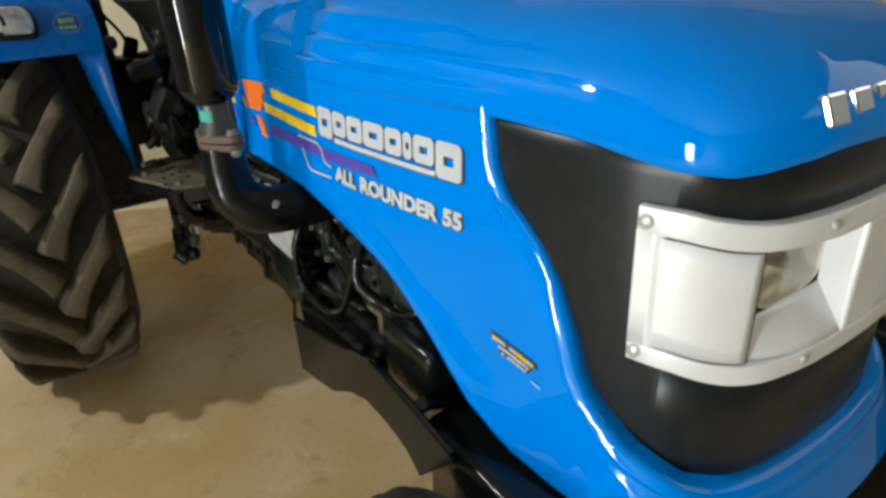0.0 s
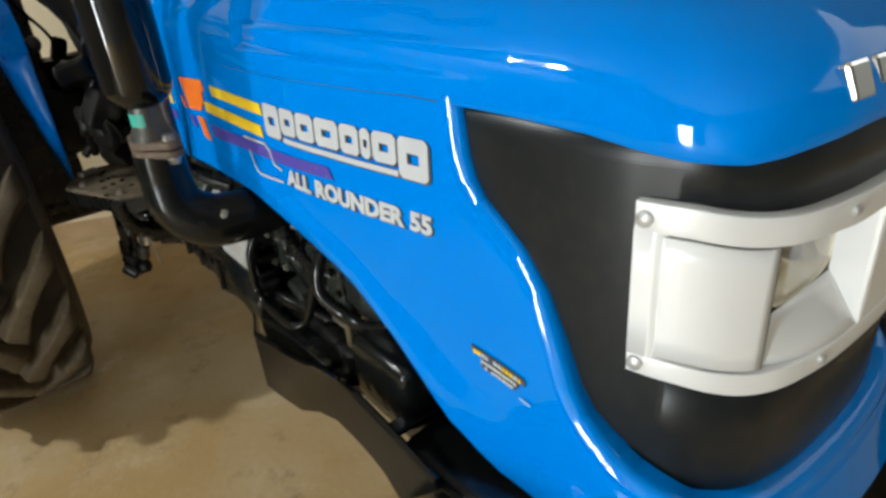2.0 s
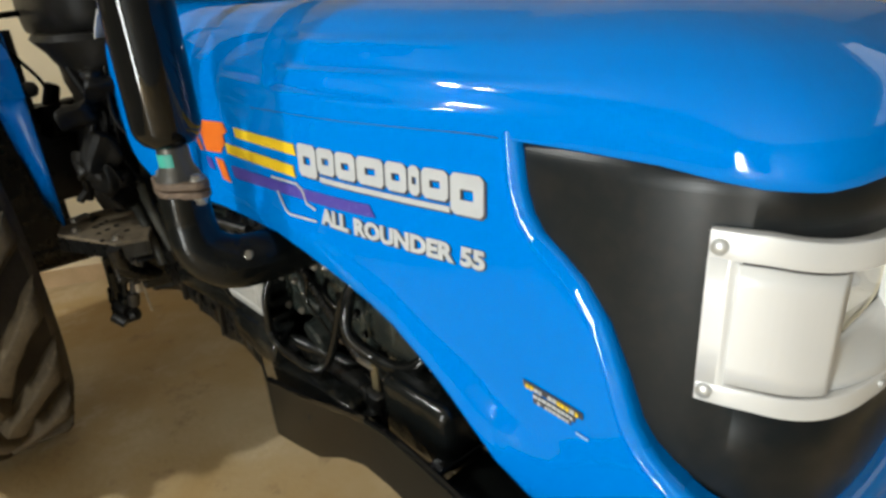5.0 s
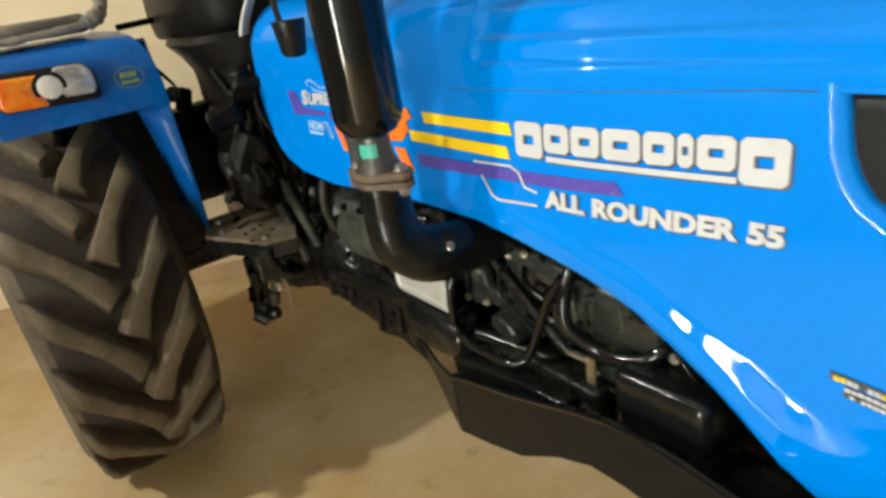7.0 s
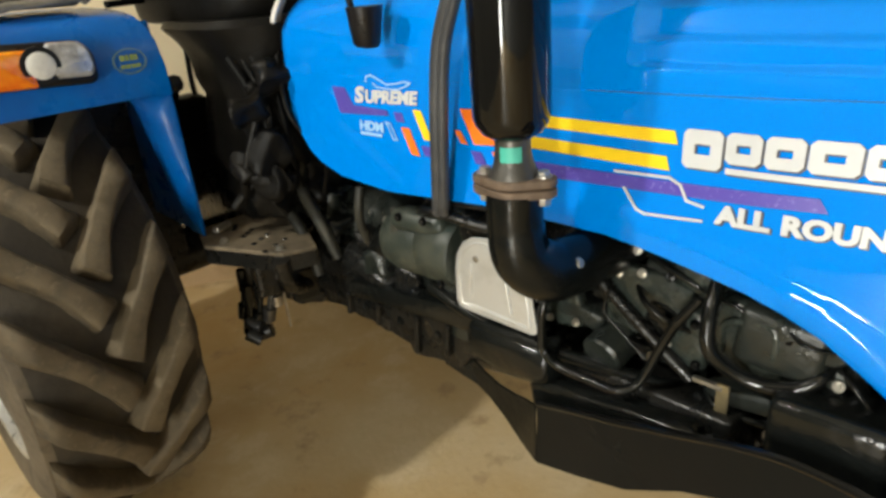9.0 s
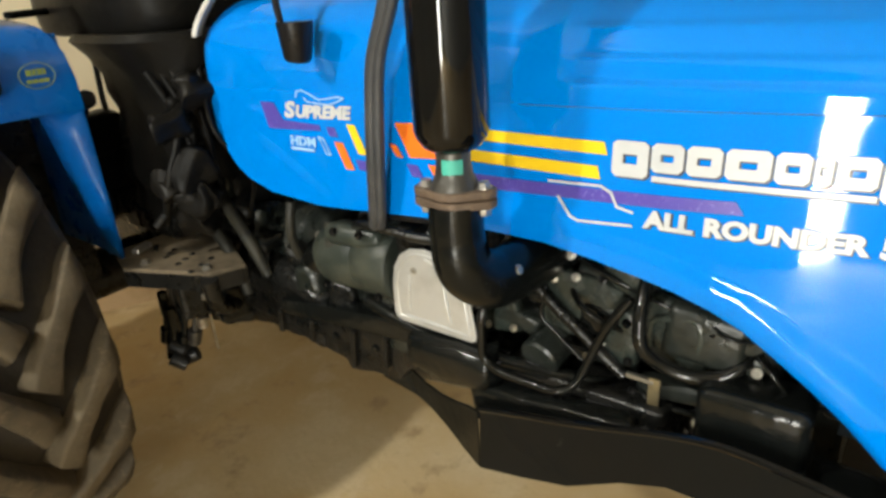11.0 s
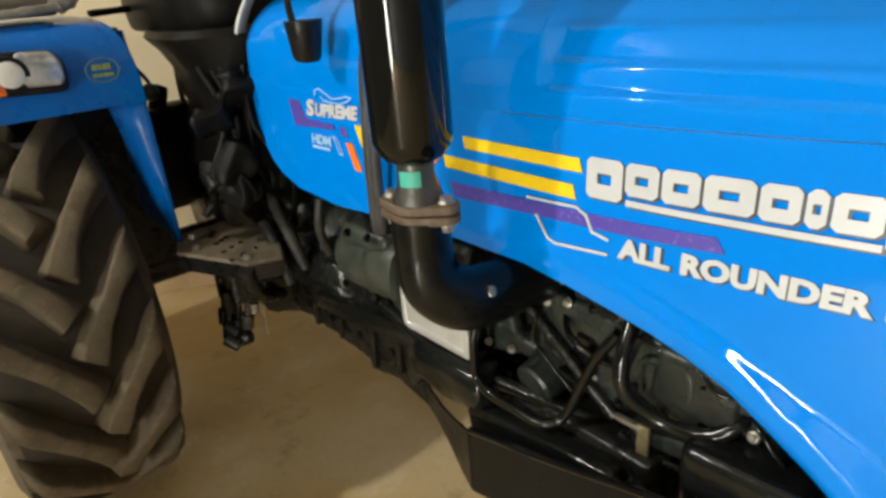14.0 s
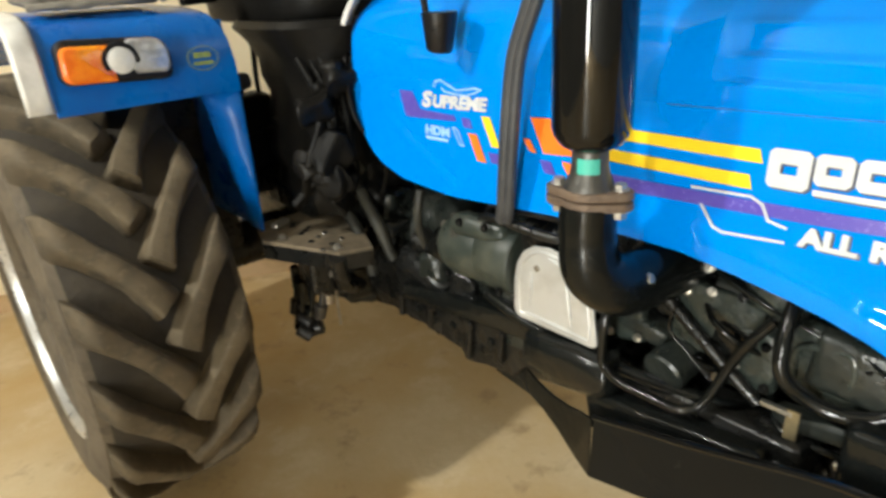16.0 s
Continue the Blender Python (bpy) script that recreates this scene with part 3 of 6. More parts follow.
smooth(part("seam", bm, SEAM_RED, hood, "thin dull red line along the joint"))

# recessed black grille skin behind the rim
GPLAN = spline([(-0.212, 0.76, 0), (-0.210, 0.62, 0), (-0.207, 0.5, 0), (-0.201, 0.44, 0), (-0.178, 0.383, 0), (-0.125, 0.342, 0), (-0.06, 0.326, 0), (0.0, 0.321, 0), (0.05, 0.320, 0)], 8)


def wrap_rows(plan, out, lo, hi, nz, y_min=-1, y_max=9):
    """Rows of points up a wrapped panel, pushed outwards by out metres."""
    res = []
    for i, p in enumerate(plan):
        if not y_min <= p.y <= y_max:
            continue
        d = plan[min(i + 1, len(plan) - 1)] - plan[max(i - 1, 0)]
        if i == len(plan) - 1:
            d = Vector((1, 0, 0))
        n = Vector((d.y, -d.x, 0)).normalized()
        if n.dot(Vector((p.x, p.y - 0.7, 0))) < 0:
            n = -n
        res.append([Vector((p.x + n.x * out, p.y + n.y * out, lo + (hi - lo) * k / nz)) for k in range(nz + 1)])
    return res


rows = []
SKIN = spline([(-0.236, 0.76, 0), (-0.2345, 0.62, 0), (-0.229, 0.54, 0), (-0.216, 0.475, 0), (-0.200, 0.43, 0), (-0.178, 0.383, 0), (-0.125, 0.342, 0), (-0.06, 0.326, 0), (0.0, 0.321, 0), (0.05, 0.320, 0)], 8)
for r in wrap_rows(SKIN, 0, 0.0, 1.0, 1):
    rows.append([Vector((r[0].x, r[0].y, z)) for z in (0.80, 0.86, 0.94, 1.030, 1.09, 1.15, 1.205, 1.25, 1.290)])
rows = both_sides(rows)
bm = bmesh.new()
grid(bm, rows)
# opening behind the headlights
bmesh.ops.delete(bm, geom=[f for f in bm.faces if f.calc_center_median().y < 0.41 and 1.03 < f.calc_center_median().z < 1.205], context="FACES")
bmesh.ops.recalc_face_normals(bm, faces=bm.faces)
grille = part("grille", bm, GRILLE, tractor, "black finely ribbed grille panel")
thick(smooth(grille), 0.006, -1.0)

# silver headlight band: frame bars, corner covers, lamps
L_LO, L_HI = 1.016, 1.219
LZ0, LZ1 = 1.041, 1.188
LAMP_Z = 1.140


def wrap_bar(name, lo, hi, out0, out1, y_min, y_max, material, parent, label="", sides=True, x_from=None, bevel=0.004, sag=0.0):
    pl = [p for p in GP_FINE if y_min <= p.y <= y_max]
    if x_from is not None:
        pl = [p for p in pl if p.x >= x_from]
    rows_out = wrap_rows(pl, out1, lo, hi, 3)
    for r in rows_out:
        u = max(0.0, min(1.0, (0.40 - r[0].y) / 0.07))
        for k in range(4):
            r[k].z -= sag * u * u * (3 - 2 * u) * (1 - k / 3)
    if sides:
        rows_out = both_sides(rows_out)
    bm = bmesh.new()
    grid(bm, rows_out)
    bmesh.ops.recalc_face_normals(bm, faces=bm.faces)
    ob = part(name, bm, material, parent, label)
    return thick(smooth(ob, 50), out1 - out0, -1.0, bevel, 2)


GP_FINE = []
for i in range(len(GPLAN) - 1):
    GP_FINE += [GPLAN[i].lerp(GPLAN[i + 1], k / 4) for k in range(4)]
GP_FINE.append(GPLAN[-1])
BAND_END = 0.450
band = wrap_bar("headlight_band", L_LO, LZ0, -0.004, 0.014, 0, BAND_END, SILVER, tractor, "silver plastic headlight surround wrapped round the nose", sag=0.003)
wrap_bar("frame_bar", LZ1, L_HI, -0.004, 0.014, 0, BAND_END, SILVER, band)
for sx in (-1, 1):
    # upright end of the frame
    pl = [p for p in GP_FINE if 0.4240 <= p.y <= BAND_END]
    rr = wrap_rows(pl, 0.0139, LZ0 - 0.001, LZ1 + 0.001, 3)
    if sx > 0:
        rr = [[mirror(p) for p in r] for r in rr]
    bm = bmesh.new()
    grid(bm, rr)
    bmesh.ops.recalc_face_normals(bm, faces=bm.faces)
    thick(smooth(part("end_bar", bm, SILVER, band)), 0.018, -1.0)
    # smooth cover set back inside the frame
    pl = [p for p in GP_FINE if p.y <= 0.4225 and p.x <= -0.138]
    rr = wrap_rows(pl, 0.0126, LZ0 + 0.0035, LZ1 - 0.0035, 6)
    if sx > 0:
        rr = [[mirror(p) for p in r] for r in rr]
    bm = bmesh.new()
    grid(bm, rr)
    bmesh.ops.recalc_face_normals(bm, faces=bm.faces)
    thick(smooth(part("corner_cover", bm, SILVER, band, "smooth silver cover beside the lamp")), 0.004, -1.0)
    # dark sheet behind the cover, standing in for shade in the joint round it
    pl = [p for p in GP_FINE if p.y <= 0.426 and p.x <= -0.134]
    rr = wrap_rows(pl, 0.0080, LZ0 - 0.003, LZ1 + 0.003, 3)
    if sx > 0:
        rr = [[mirror(p) for p in r] for r in rr]
    bm = bmesh.new()
    grid(bm, rr)
    bmesh.ops.recalc_face_normals(bm, faces=bm.faces)
    thick(smooth(part("joint", bm, GREY_DECAL, band, "dark sheet giving the gap round the cover its shade")), 0.002, -1.0)
    # lamp pocket with its reflector, bulb and glass
    cx = MID + sx * 0.105
    bm = bmesh.new()
    rows = []
    facet = random.Random(5)
    for ring, (w, h, y) in enumerate(((0.068, 0.062, 0.348), (0.062, 0.057, 0.358), (0.053, 0.050, 0.368), (0.042, 0.041, 0.377), (0.030, 0.030, 0.384), (0.016, 0.016, 0.388))):
        ring_pts = []
        for k in range(18):
            a = 2 * math.pi * k / 18
            c, s_ = math.cos(a), math.sin(a)
            jit = 0.0 if ring == 0 else 0.0035
            ring_pts.append(Vector((cx + w * math.copysign(abs(c) ** 0.5, c) + facet.uniform(-jit, jit), y + facet.uniform(-jit, jit), LAMP_Z + 0.72 * h * math.copysign(abs(s_) ** 0.5, s_))))
        rows.append(ring_pts)
    vs = grid(bm, rows, True)
    bm.faces.new(vs[-1])
    bmesh.ops.recalc_face_normals(bm, faces=bm.faces)
    bmesh.ops.reverse_faces(bm, faces=bm.faces)
    thick(part("reflector", bm, REFLECTOR, band, "mirrored lamp reflector with facets"), 0.002, 1.0)
    bm = bmesh.new()
    tube(bm, [(cx, 0.389, LAMP_Z), (cx, 0.362, LAMP_Z), (cx, 0.354, LAMP_Z)], [0.010, 0.010, 0.004], 12, 1)
    smooth(part("bulb", bm, WHITE_DECAL, band, "frosted bulb"))
    bm = bmesh.new()
    box(bm, (0.134, 0.003, 0.090), (cx, 0.3500, LAMP_Z), bevel=0.001)
    part("lens", bm, GLASS, band, "clear glass lamp lens").visible_shadow = False
    # sloping walls of the lamp pocket
    for z0, z1 in ((LZ0 + 0.001, LZ0 + 0.056), (LZ1 - 0.001, LZ1 - 0.006)):
        bm = bmesh.new()
        front = spline([(0.190, 0.3455, z0), (0.150, 0.326, z0), (0.100, 0.312, z0), (0.036, 0.3085, z0)], 6)
        back = [Vector((0.177 - 0.138 * k / 18, 0.346, z1)) for k in range(19)]
        grid(bm, [[Vector((MID + sx * q.x, q.y, q.z)) for q in (a.lerp(b, k / 5) for a, b in zip(front, back))] for k in range(6)])
        smooth(thick(part("pocket_wall", bm, SILVER, band), 0.002, 0))
    bm = bmesh.new()
    grid(bm, [[Vector((MID + sx * 0.036, 0.3075, z)), Vector((MID + sx * 0.037, 0.312, z)), Vector((MID + sx * 0.039, 0.347, z))] for z in (LZ0 - 0.001, 1.11, LZ1 + 0.001)])
    thick(part("pocket_side", bm, SILVER, band), 0.002, 0)
    bm = bmesh.new()
    grid(bm, [[Vector((MID + sx * 0.188, 0.343, z)), Vector((MID + sx * 0.183, 0.345, z)), Vector((MID + sx * 0.176, 0.347, z))] for z in (LZ0 - 0.001, 1.11, LZ1 + 0.001)])
    thick(part("pocket_side", bm, SILVER, band), 0.002, 0)
    for zz, yy, xx in ((L_HI - 0.017, 0.4355, 0.2645), (L_LO + 0.015, 0.4355, 0.2645)):
        bmx = bmesh.new()
        tube(bmx, [Vector((MID + sx * xx, yy, zz)), Vector((MID + sx * (xx + 0.004), yy - 0.001, zz)), Vector((MID + sx * (xx + 0.006), yy - 0.0015, zz))], [0.0085, 0.0085, 0.005], 14, 1)
        smooth(part("screw", bmx, SCREW, band, "bright zinc cross-head screw"))
    for zz, yy, xx in ((L_HI - 0.014, 0.3125, 0.108), (L_LO + 0.014, 0.3125, 0.108)):
        bmx = bmesh.new()
        tube(bmx, [Vector((MID + sx * xx, yy, zz)), Vector((MID + sx * xx, yy - 0.004, zz)), Vector((MID + sx * xx, yy - 0.006, zz))], [0.006, 0.006, 0.003], 14, 1)
        smooth(part("screw", bmx, SCREW, band, "bright zinc cross-head screw"))

bm = bmesh.new()
box(bm, (0.072, 0.016, LZ1 - LZ0 + 0.002), (MID, 0.3140, (LZ0 + LZ1) / 2), bevel=0.004)
part("pillar", bm, SILVER, band)

# the whole surround dips a little towards the middle of the nose
for ob in [band] + list(band.children):
    for v in ob.data.vertices:
        u = 1.0 if ob.name.split(".")[0] in ("reflector", "bulb", "lens") else max(0.0, min(1.0, (0.40 - v.co.y) / 0.07))
        v.co.z -= 0.010 * u * u * (3 - 2 * u)

# nose badge: plain raised chrome blocks on a bar
badge = None
for k in range(8):
    x = MID - 0.146 + 0.0385 * k
    bmx = bmesh.new()
    h = 0.034 if k in (0, 7) else 0.027
    yy = 0.313 + 0.35 * (x - MID) ** 2
    box(bmx, (0.033, 0.014, h), (x, yy + 0.002, 1.326 - (0.003 if h > 0.030 else 0)), (-24, 0, math.degrees(0.7 * (x - MID))), bevel=0.004)
    if badge is None:
        badge = part("badge", bmx, CHROME, tractor, "raised chrome nose badge of plain blocks")
    else:
        part("block", bmx, CHROME, badge)
bmx = bmesh.new()
tube(bmx, [(MID + x, 0.307 + 0.35 * x * x, 1.300) for x in (-0.09, -0.04, 0, 0.04, 0.09, 0.135)], 0.004, 8, 3)
smooth(part("bar", bmx, CHROME, badge))


# ---- decals on the near side of the bonnet ----
def decal(name, polys, material, parent, label="", lift=0.0022, height=None):
    """Thin vinyl patches on the side skin; polys are outlines of (y, z)."""
    bm = bmesh.new()
    for poly in polys:
        vs = [bm.verts.new((0, y, z)) for y, z in poly]
        bm.faces.new(vs)
    bmesh.ops.triangulate(bm, faces=bm.faces)
    for _ in range(2):
        long_edges = [e for e in bm.edges if abs(e.verts[0].co.y - e.verts[1].co.y) > 0.04]
        if long_edges:
            bmesh.ops.subdivide_edges(bm, edges=long_edges, cuts=3)
    bmesh.ops.triangulate(bm, faces=bm.faces)
    for v in bm.verts:
        v.co.x = skin_x(v.co.y, v.co.z) - lift
    bmesh.ops.recalc_face_normals(bm, faces=bm.faces)
    ob = part(name, bm, material, parent, label)
    s = ob.modifiers.new("thickness", "SOLIDIFY")
    s.thickness, s.offset = 0.0012, 0
    return ob


def para(y0, y1, z0, z1, lean=0.0, slope=0.0):
    """A leaning bar from y0 (rear) to y1 (front); slope is the fall of z per metre towards the front."""
    return [(y0, z0), (y1, z0 - slope * (y0 - y1)), (y1 + lean, z1 - slope * (y0 - y1 - lean)), (y0 + lean, z1 - slope * (-lean))]


def lettering(name, text, y, z, size, width, slope, material, parent, label, lift=0.003, shear=0.0, weight=0.035, gap=1.0):
    """Letters of the built-in font on the side skin, starting at y and running towards the front."""
    cu = bpy.data.curves.new(name, "FONT")
    cu.body, cu.size, cu.shear, cu.offset, cu.space_word = text, 1.0, shear, weight, gap
    cu.resolution_u = 3
    tmp = new(name + "_outline", cu)
    me = bpy.data.meshes.new_from_object(tmp.evaluated_get(bpy.context.evaluated_depsgraph_get()))
    bpy.data.objects.remove(tmp)
    xs = [v.co.x for v in me.vertices]
    ys = [v.co.y for v in me.vertices]
    kx, kz = width / (max(xs) - min(xs)), size / max(ys)
    for v in me.vertices:
        u = (v.co.x - min(xs)) * kx
        yy, zz = y - u, z + v.co.y * kz - slope * u
        v.co = (skin_x(yy, zz) - lift, yy, zz)
    # every letter is a piece of its own
    links = {v: set() for v in range(len(me.vertices))}
    for e in me.edges:
        a, b = e.vertices
        links[a].add(b)
        links[b].add(a)
    island = {}
    for v in range(len(me.vertices)):
        if v not in island:
            stack = [v]
            while stack:
                w = stack.pop()
                if w not in island:
                    island[w] = v
                    stack += links[w]
    first = None
    for key in sorted(set(island.values())):
        bm = bmesh.new()
        vs = {i: bm.verts.new(me.vertices[i].co) for i in island if island[i] == key}
        for p in me.polygons:
            if island[p.vertices[0]] == key:
                bm.faces.new([vs[i] for i in p.vertices])
        ob = part(name if first is None else "letter", bm, material, parent if first is None else first, label if first is None else "")
        s = ob.modifiers.new("thickness", "SOLIDIFY")
        s.thickness, s.offset = 0.0012, 0
        first = first or ob
    return first


SLOPE = 0.0


def ring_block(y0, y1, z0, z1):
    """A block with cut corners and a slot through its middle, as eight quads."""
    c, w, h = 0.006, (y0 - y1), (z1 - z0)
    k = 0.30 * w
    out = [(y0, z0 + c), (y0 - c, z0), (y1 + c, z0), (y1, z0 + c), (y1, z1 - c), (y1 + c, z1), (y0 - c, z1), (y0, z1 - c)]
    inn = [(y0 - k, z0 + 0.37 * h), (y0 - k, z0 + 0.37 * h), (y1 + k, z0 + 0.37 * h), (y1 + k, z0 + 0.37 * h), (y1 + k, z1 - 0.37 * h), (y1 + k, z1 - 0.37 * h), (y0 - k, z1 - 0.37 * h), (y0 - k, z1 - 0.37 * h)]
    res = []
    for i in range(8):
        j = (i + 1) % 8
        quad = [out[i], out[j], inn[j], inn[i]]
        quad = [q for n_, q in enumerate(quad) if q not in quad[:n_]]
        res.append([(y, z - SLOPE * (y0 - y)) for y, z in quad])
    return res


maker = None
edges_y = [1.108, 1.050, 1.001, 0.951, 0.891, 0.846, 0.822, 0.773, 0.716]
for layer, mat, dy, dz, lift in ((0, GREY_DECAL, -0.003, -0.0025, 0.0020), (1, WHITE_DECAL, 0, 0, 0.0034)):
    for k in range(8):
        a, b = edges_y[k] - 0.0015, edges_y[k + 1] + 0.0025
        zb = 1.179 if k in (0,) else 1.191
        zt = 1.233
        zb = 1.177 if k == 7 else zb
        f = SLOPE * (1.10 - a)
        ob = decal("maker_mark" if maker is None else "block", ring_block(a + dy, b + dy, zb + dz - f, zt + dz - f), mat, tractor if maker is None else maker,
                   "white block lettering with grey shadow" if maker is None else "", lift)
        maker = maker or ob
    decal("underline", [para(1.046 + dy, 0.7735 + dy, 1.177 + dz, 1.185 + dz, 0, SLOPE)], mat, maker, "", lift)
lettering("lettering_shadow", "ALL ROUNDER 55", 1.0515, 1.1055, 0.0265, 0.336, 0.0, GREY_DECAL, tractor, "thin dark shadow edge of the model lettering", 0.0016, 0.0, 0.068, 1.25)
lettering("model_name", "ALL ROUNDER 55", 1.053, 1.107, 0.0265, 0.336, 0.0, WHITE_DECAL, tractor, "white model lettering on the blue panel", 0.003, 0.0, 0.050, 1.25)

stripes = decal("stripe_decal", [para(1.345, 1.115, 1.209, 1.228, 0.006, 0.002)], YELLOW_DECAL, tractor, "yellow and orange stripe decal")
decal("stripe", [para(1.395, 1.124, 1.171, 1.191, 0.006, 0.004)], YELLOW_DECAL, stripes)
decal("stripe", [[(1.54, 1.222), (1.40, 1.232), (1.387, 1.214), (1.408, 1.206), (1.402, 1.190), (1.432, 1.166), (1.505, 1.160)]], ORANGE_DECAL, stripes)
decal("stripe", [[(1.462, 1.152), (1.424, 1.152), (1.398, 1.110), (1.434, 1.112)]], ORANGE_DECAL, stripes)
decal("stripe", [[(1.556, 1.181), (1.540, 1.181), (1.522, 1.158), (1.538, 1.158)]], ORANGE_DECAL, stripes)
decal("stripe", [para(1.640, 1.617, 1.152, 1.209, 0.031, 0.0)], YELLOW_DECAL, stripes)
decal("stripe", [para(1.680, 1.655, 1.117, 1.170, 0.030, 0.0)], ORANGE_DECAL, stripes)
decal("stripe", [[(1.385, 1.148), (1.200, 1.152), (0.930, 1.160), (0.918, 1.142), (1.10, 1.136), (1.375, 1.125)]], PURPLE_DECAL, stripes, "purple stripe with pale flecks")
decal("stripe", [[(1.940, 1.238), (1.895, 1.238), (1.868, 1.202), (1.752, 1.200), (1.748, 1.190), (1.918, 1.181)]], PURPLE_DECAL, stripes)
decal("stripe", [para(1.722, 1.698, 1.181, 1.199, 0.008, 0.0)], PURPLE_DECAL, stripes)
decal("stripe", [para(1.640, 1.604, 1.120, 1.139, 0.010, 0.0)], PURPLE_DECAL, stripes)
decal("stripe", [para(1.500, 1.474, 1.125, 1.147, 0.014, 0.0)], PURPLE_DECAL, stripes)


def outline_decal(pts, w):
    res = []
    for (a, b), (c, d) in zip(pts[:-1], pts[1:]):
        t = Vector((c - a, d - b)).normalized() * w / 2
        n = Vector((-t.y, t.x))
        res.append([(a + n.x - t.x, b + n.y - t.y), (c + n.x + t.x, d + n.y + t.y), (c - n.x + t.x, d - n.y + t.y), (a - n.x - t.x, b - n.y - t.y)])
    return res


decal("outline", outline_decal([(1.210, 1.157), (1.122, 1.160), (1.105, 1.152), (1.094, 1.131), (1.070, 1.126)], 0.0040), WHITE_DECAL, stripes, "thin white outline", 0.0036)
decal("outline", outline_decal([(1.192, 1.133), (1.170, 1.104), (1.156, 1.099), (1.070, 1.105)], 0.0040), WHITE_DECAL, stripes, "thin white outline", 0.0036)
lettering("trim_name", "S", 1.858, 1.211, 0.033, 0.036, -0.045, WHITE_DECAL, stripes, "white lettering in capitals", 0.0036, 0.15, 0.05)
lettering("letters", "UPREME", 1.820, 1.213, 0.0255, 0.168, -0.045, WHITE_DECAL, stripes, "", 0.0036, 0.15, 0.05)
lettering("trim_code", "HDM", 1.846, 1.152, 0.020, 0.080, -0.02, CYAN_DECAL, stripes, "small pale lettering", 0.0036)
decal("outline", outline_decal([(1.756, 1.176), (1.734, 1.142), (1.722, 1.142), (1.742, 1.174), (1.756, 1.176)], 0.0025), CYAN_DECAL, stripes, "", 0.0036)
decal("outline", [para(1.846, 1.772, 1.141, 1.147, 0, -0.02)], CYAN_DECAL, stripes, "", 0.0036)
decal("outline", outline_decal([(1.815, 1.256), (1.812, 1.266), (1.795, 1.270), (1.770, 1.262), (1.745, 1.253), (1.715, 1.257), (1.690, 1.262), (1.672, 1.260), (1.69, 1.252), (1.715, 1.245), (1.745, 1.245), (1.78, 1.247), (1.79, 1.254)], 0.003),
      CYAN_DECAL, stripes, "thin pale curving line drawing", 0.0036)
small = decal("model_sticker", [para(0.657, 0.566, 0.9545, 0.9640, 0, 0.16)], GREY_DECAL, tractor, "small sticker with unreadable lines of print")
rng = random.Random(11)
for row, (y0, y1, zb, h, mat) in enumerate(((0.652, 0.572, 0.9550, 0.0062, YELLOW_DECAL), (0.640, 0.580, 0.9455, 0.0052, WHITE_DECAL), (0.640, 0.586, 0.9375, 0.0048, WHITE_DECAL))):
    fall = 0.16 * (0.657 - y0)
    if row:
        decal("print_bar", [para(y0 + 0.001, y1 - 0.003, zb - 0.0015 - fall, zb + h + 0.0005 - fall, 0, 0.16)], GREY_DECAL, small, "", 0.0024)
    y = y0
    while y > y1:
        w = rng.uniform(0.0035, 0.0065)
        if rng.random() < 0.88:
            z0 = zb - 0.16 * (0.657 - y) - 0.0008 * rng.random()
            decal("print_bar", [para(y, y - w, z0, z0 + h, 0, 0.16)], WHITE_DECAL if rng.random() < 0.35 else mat, small, "", 0.0036)
        y -= w + 0.0018
decal("print_bar", [para(0.575, 0.557, 0.915, 0.918, 0, 0.16)], CYAN_DECAL, small, "", 0.0036)

# ---- exhaust on the near side ----
MX, MY = -0.440, 1.303
bm = bmesh.new()
tube(bm, [(MX, MY, 1.228), (MX, MY, 1.236), (MX, MY, 1.250), (MX, MY, 1.262), (MX, MY, 1.60), (MX, MY, 1.75), (MX, MY, 1.80), (MX, MY, 1.82)],
     [0.030, 0.044, 0.054, 0.0575, 0.0575, 0.0575, 0.05, 0.03], 36, 1)
muffler = smooth(part("muffler", bm, BLACK_GLOSS, tractor, "glossy black upright exhaust silencer"), 50)
bm = bmesh.new()
tube(bm, [(MX, MY, 1.81), (MX, MY, 2.0), (MX + 0.01, MY + 0.02, 2.08)], 0.026, 20, 4)
smooth(part("tail_pipe", bm, BLACK_GLOSS, muffler))
bm = bmesh.new()
tube(bm, [(MX, MY, 1.165), (MX, MY, 1.172), (MX, MY, 1.190), (MX, MY, 1.205), (MX, MY, 1.232)], [0.040, 0.039, 0.030, 0.0272, 0.027], 24, 1)
smooth(part("neck", bm, DARK_STEEL, muffler, "bare pipe neck"))
bm = bmesh.new()
grid(bm, [[(MX + 0.0279 * math.cos(a), MY + 0.0279 * math.sin(a), z) for a in np.linspace(radians(178), radians(246), 8)] for z in (1.194, 1.219)])
thick(part("paint_mark", bm, TEAL, muffler, "teal paint mark on the neck"), 0.0008, 1.0)
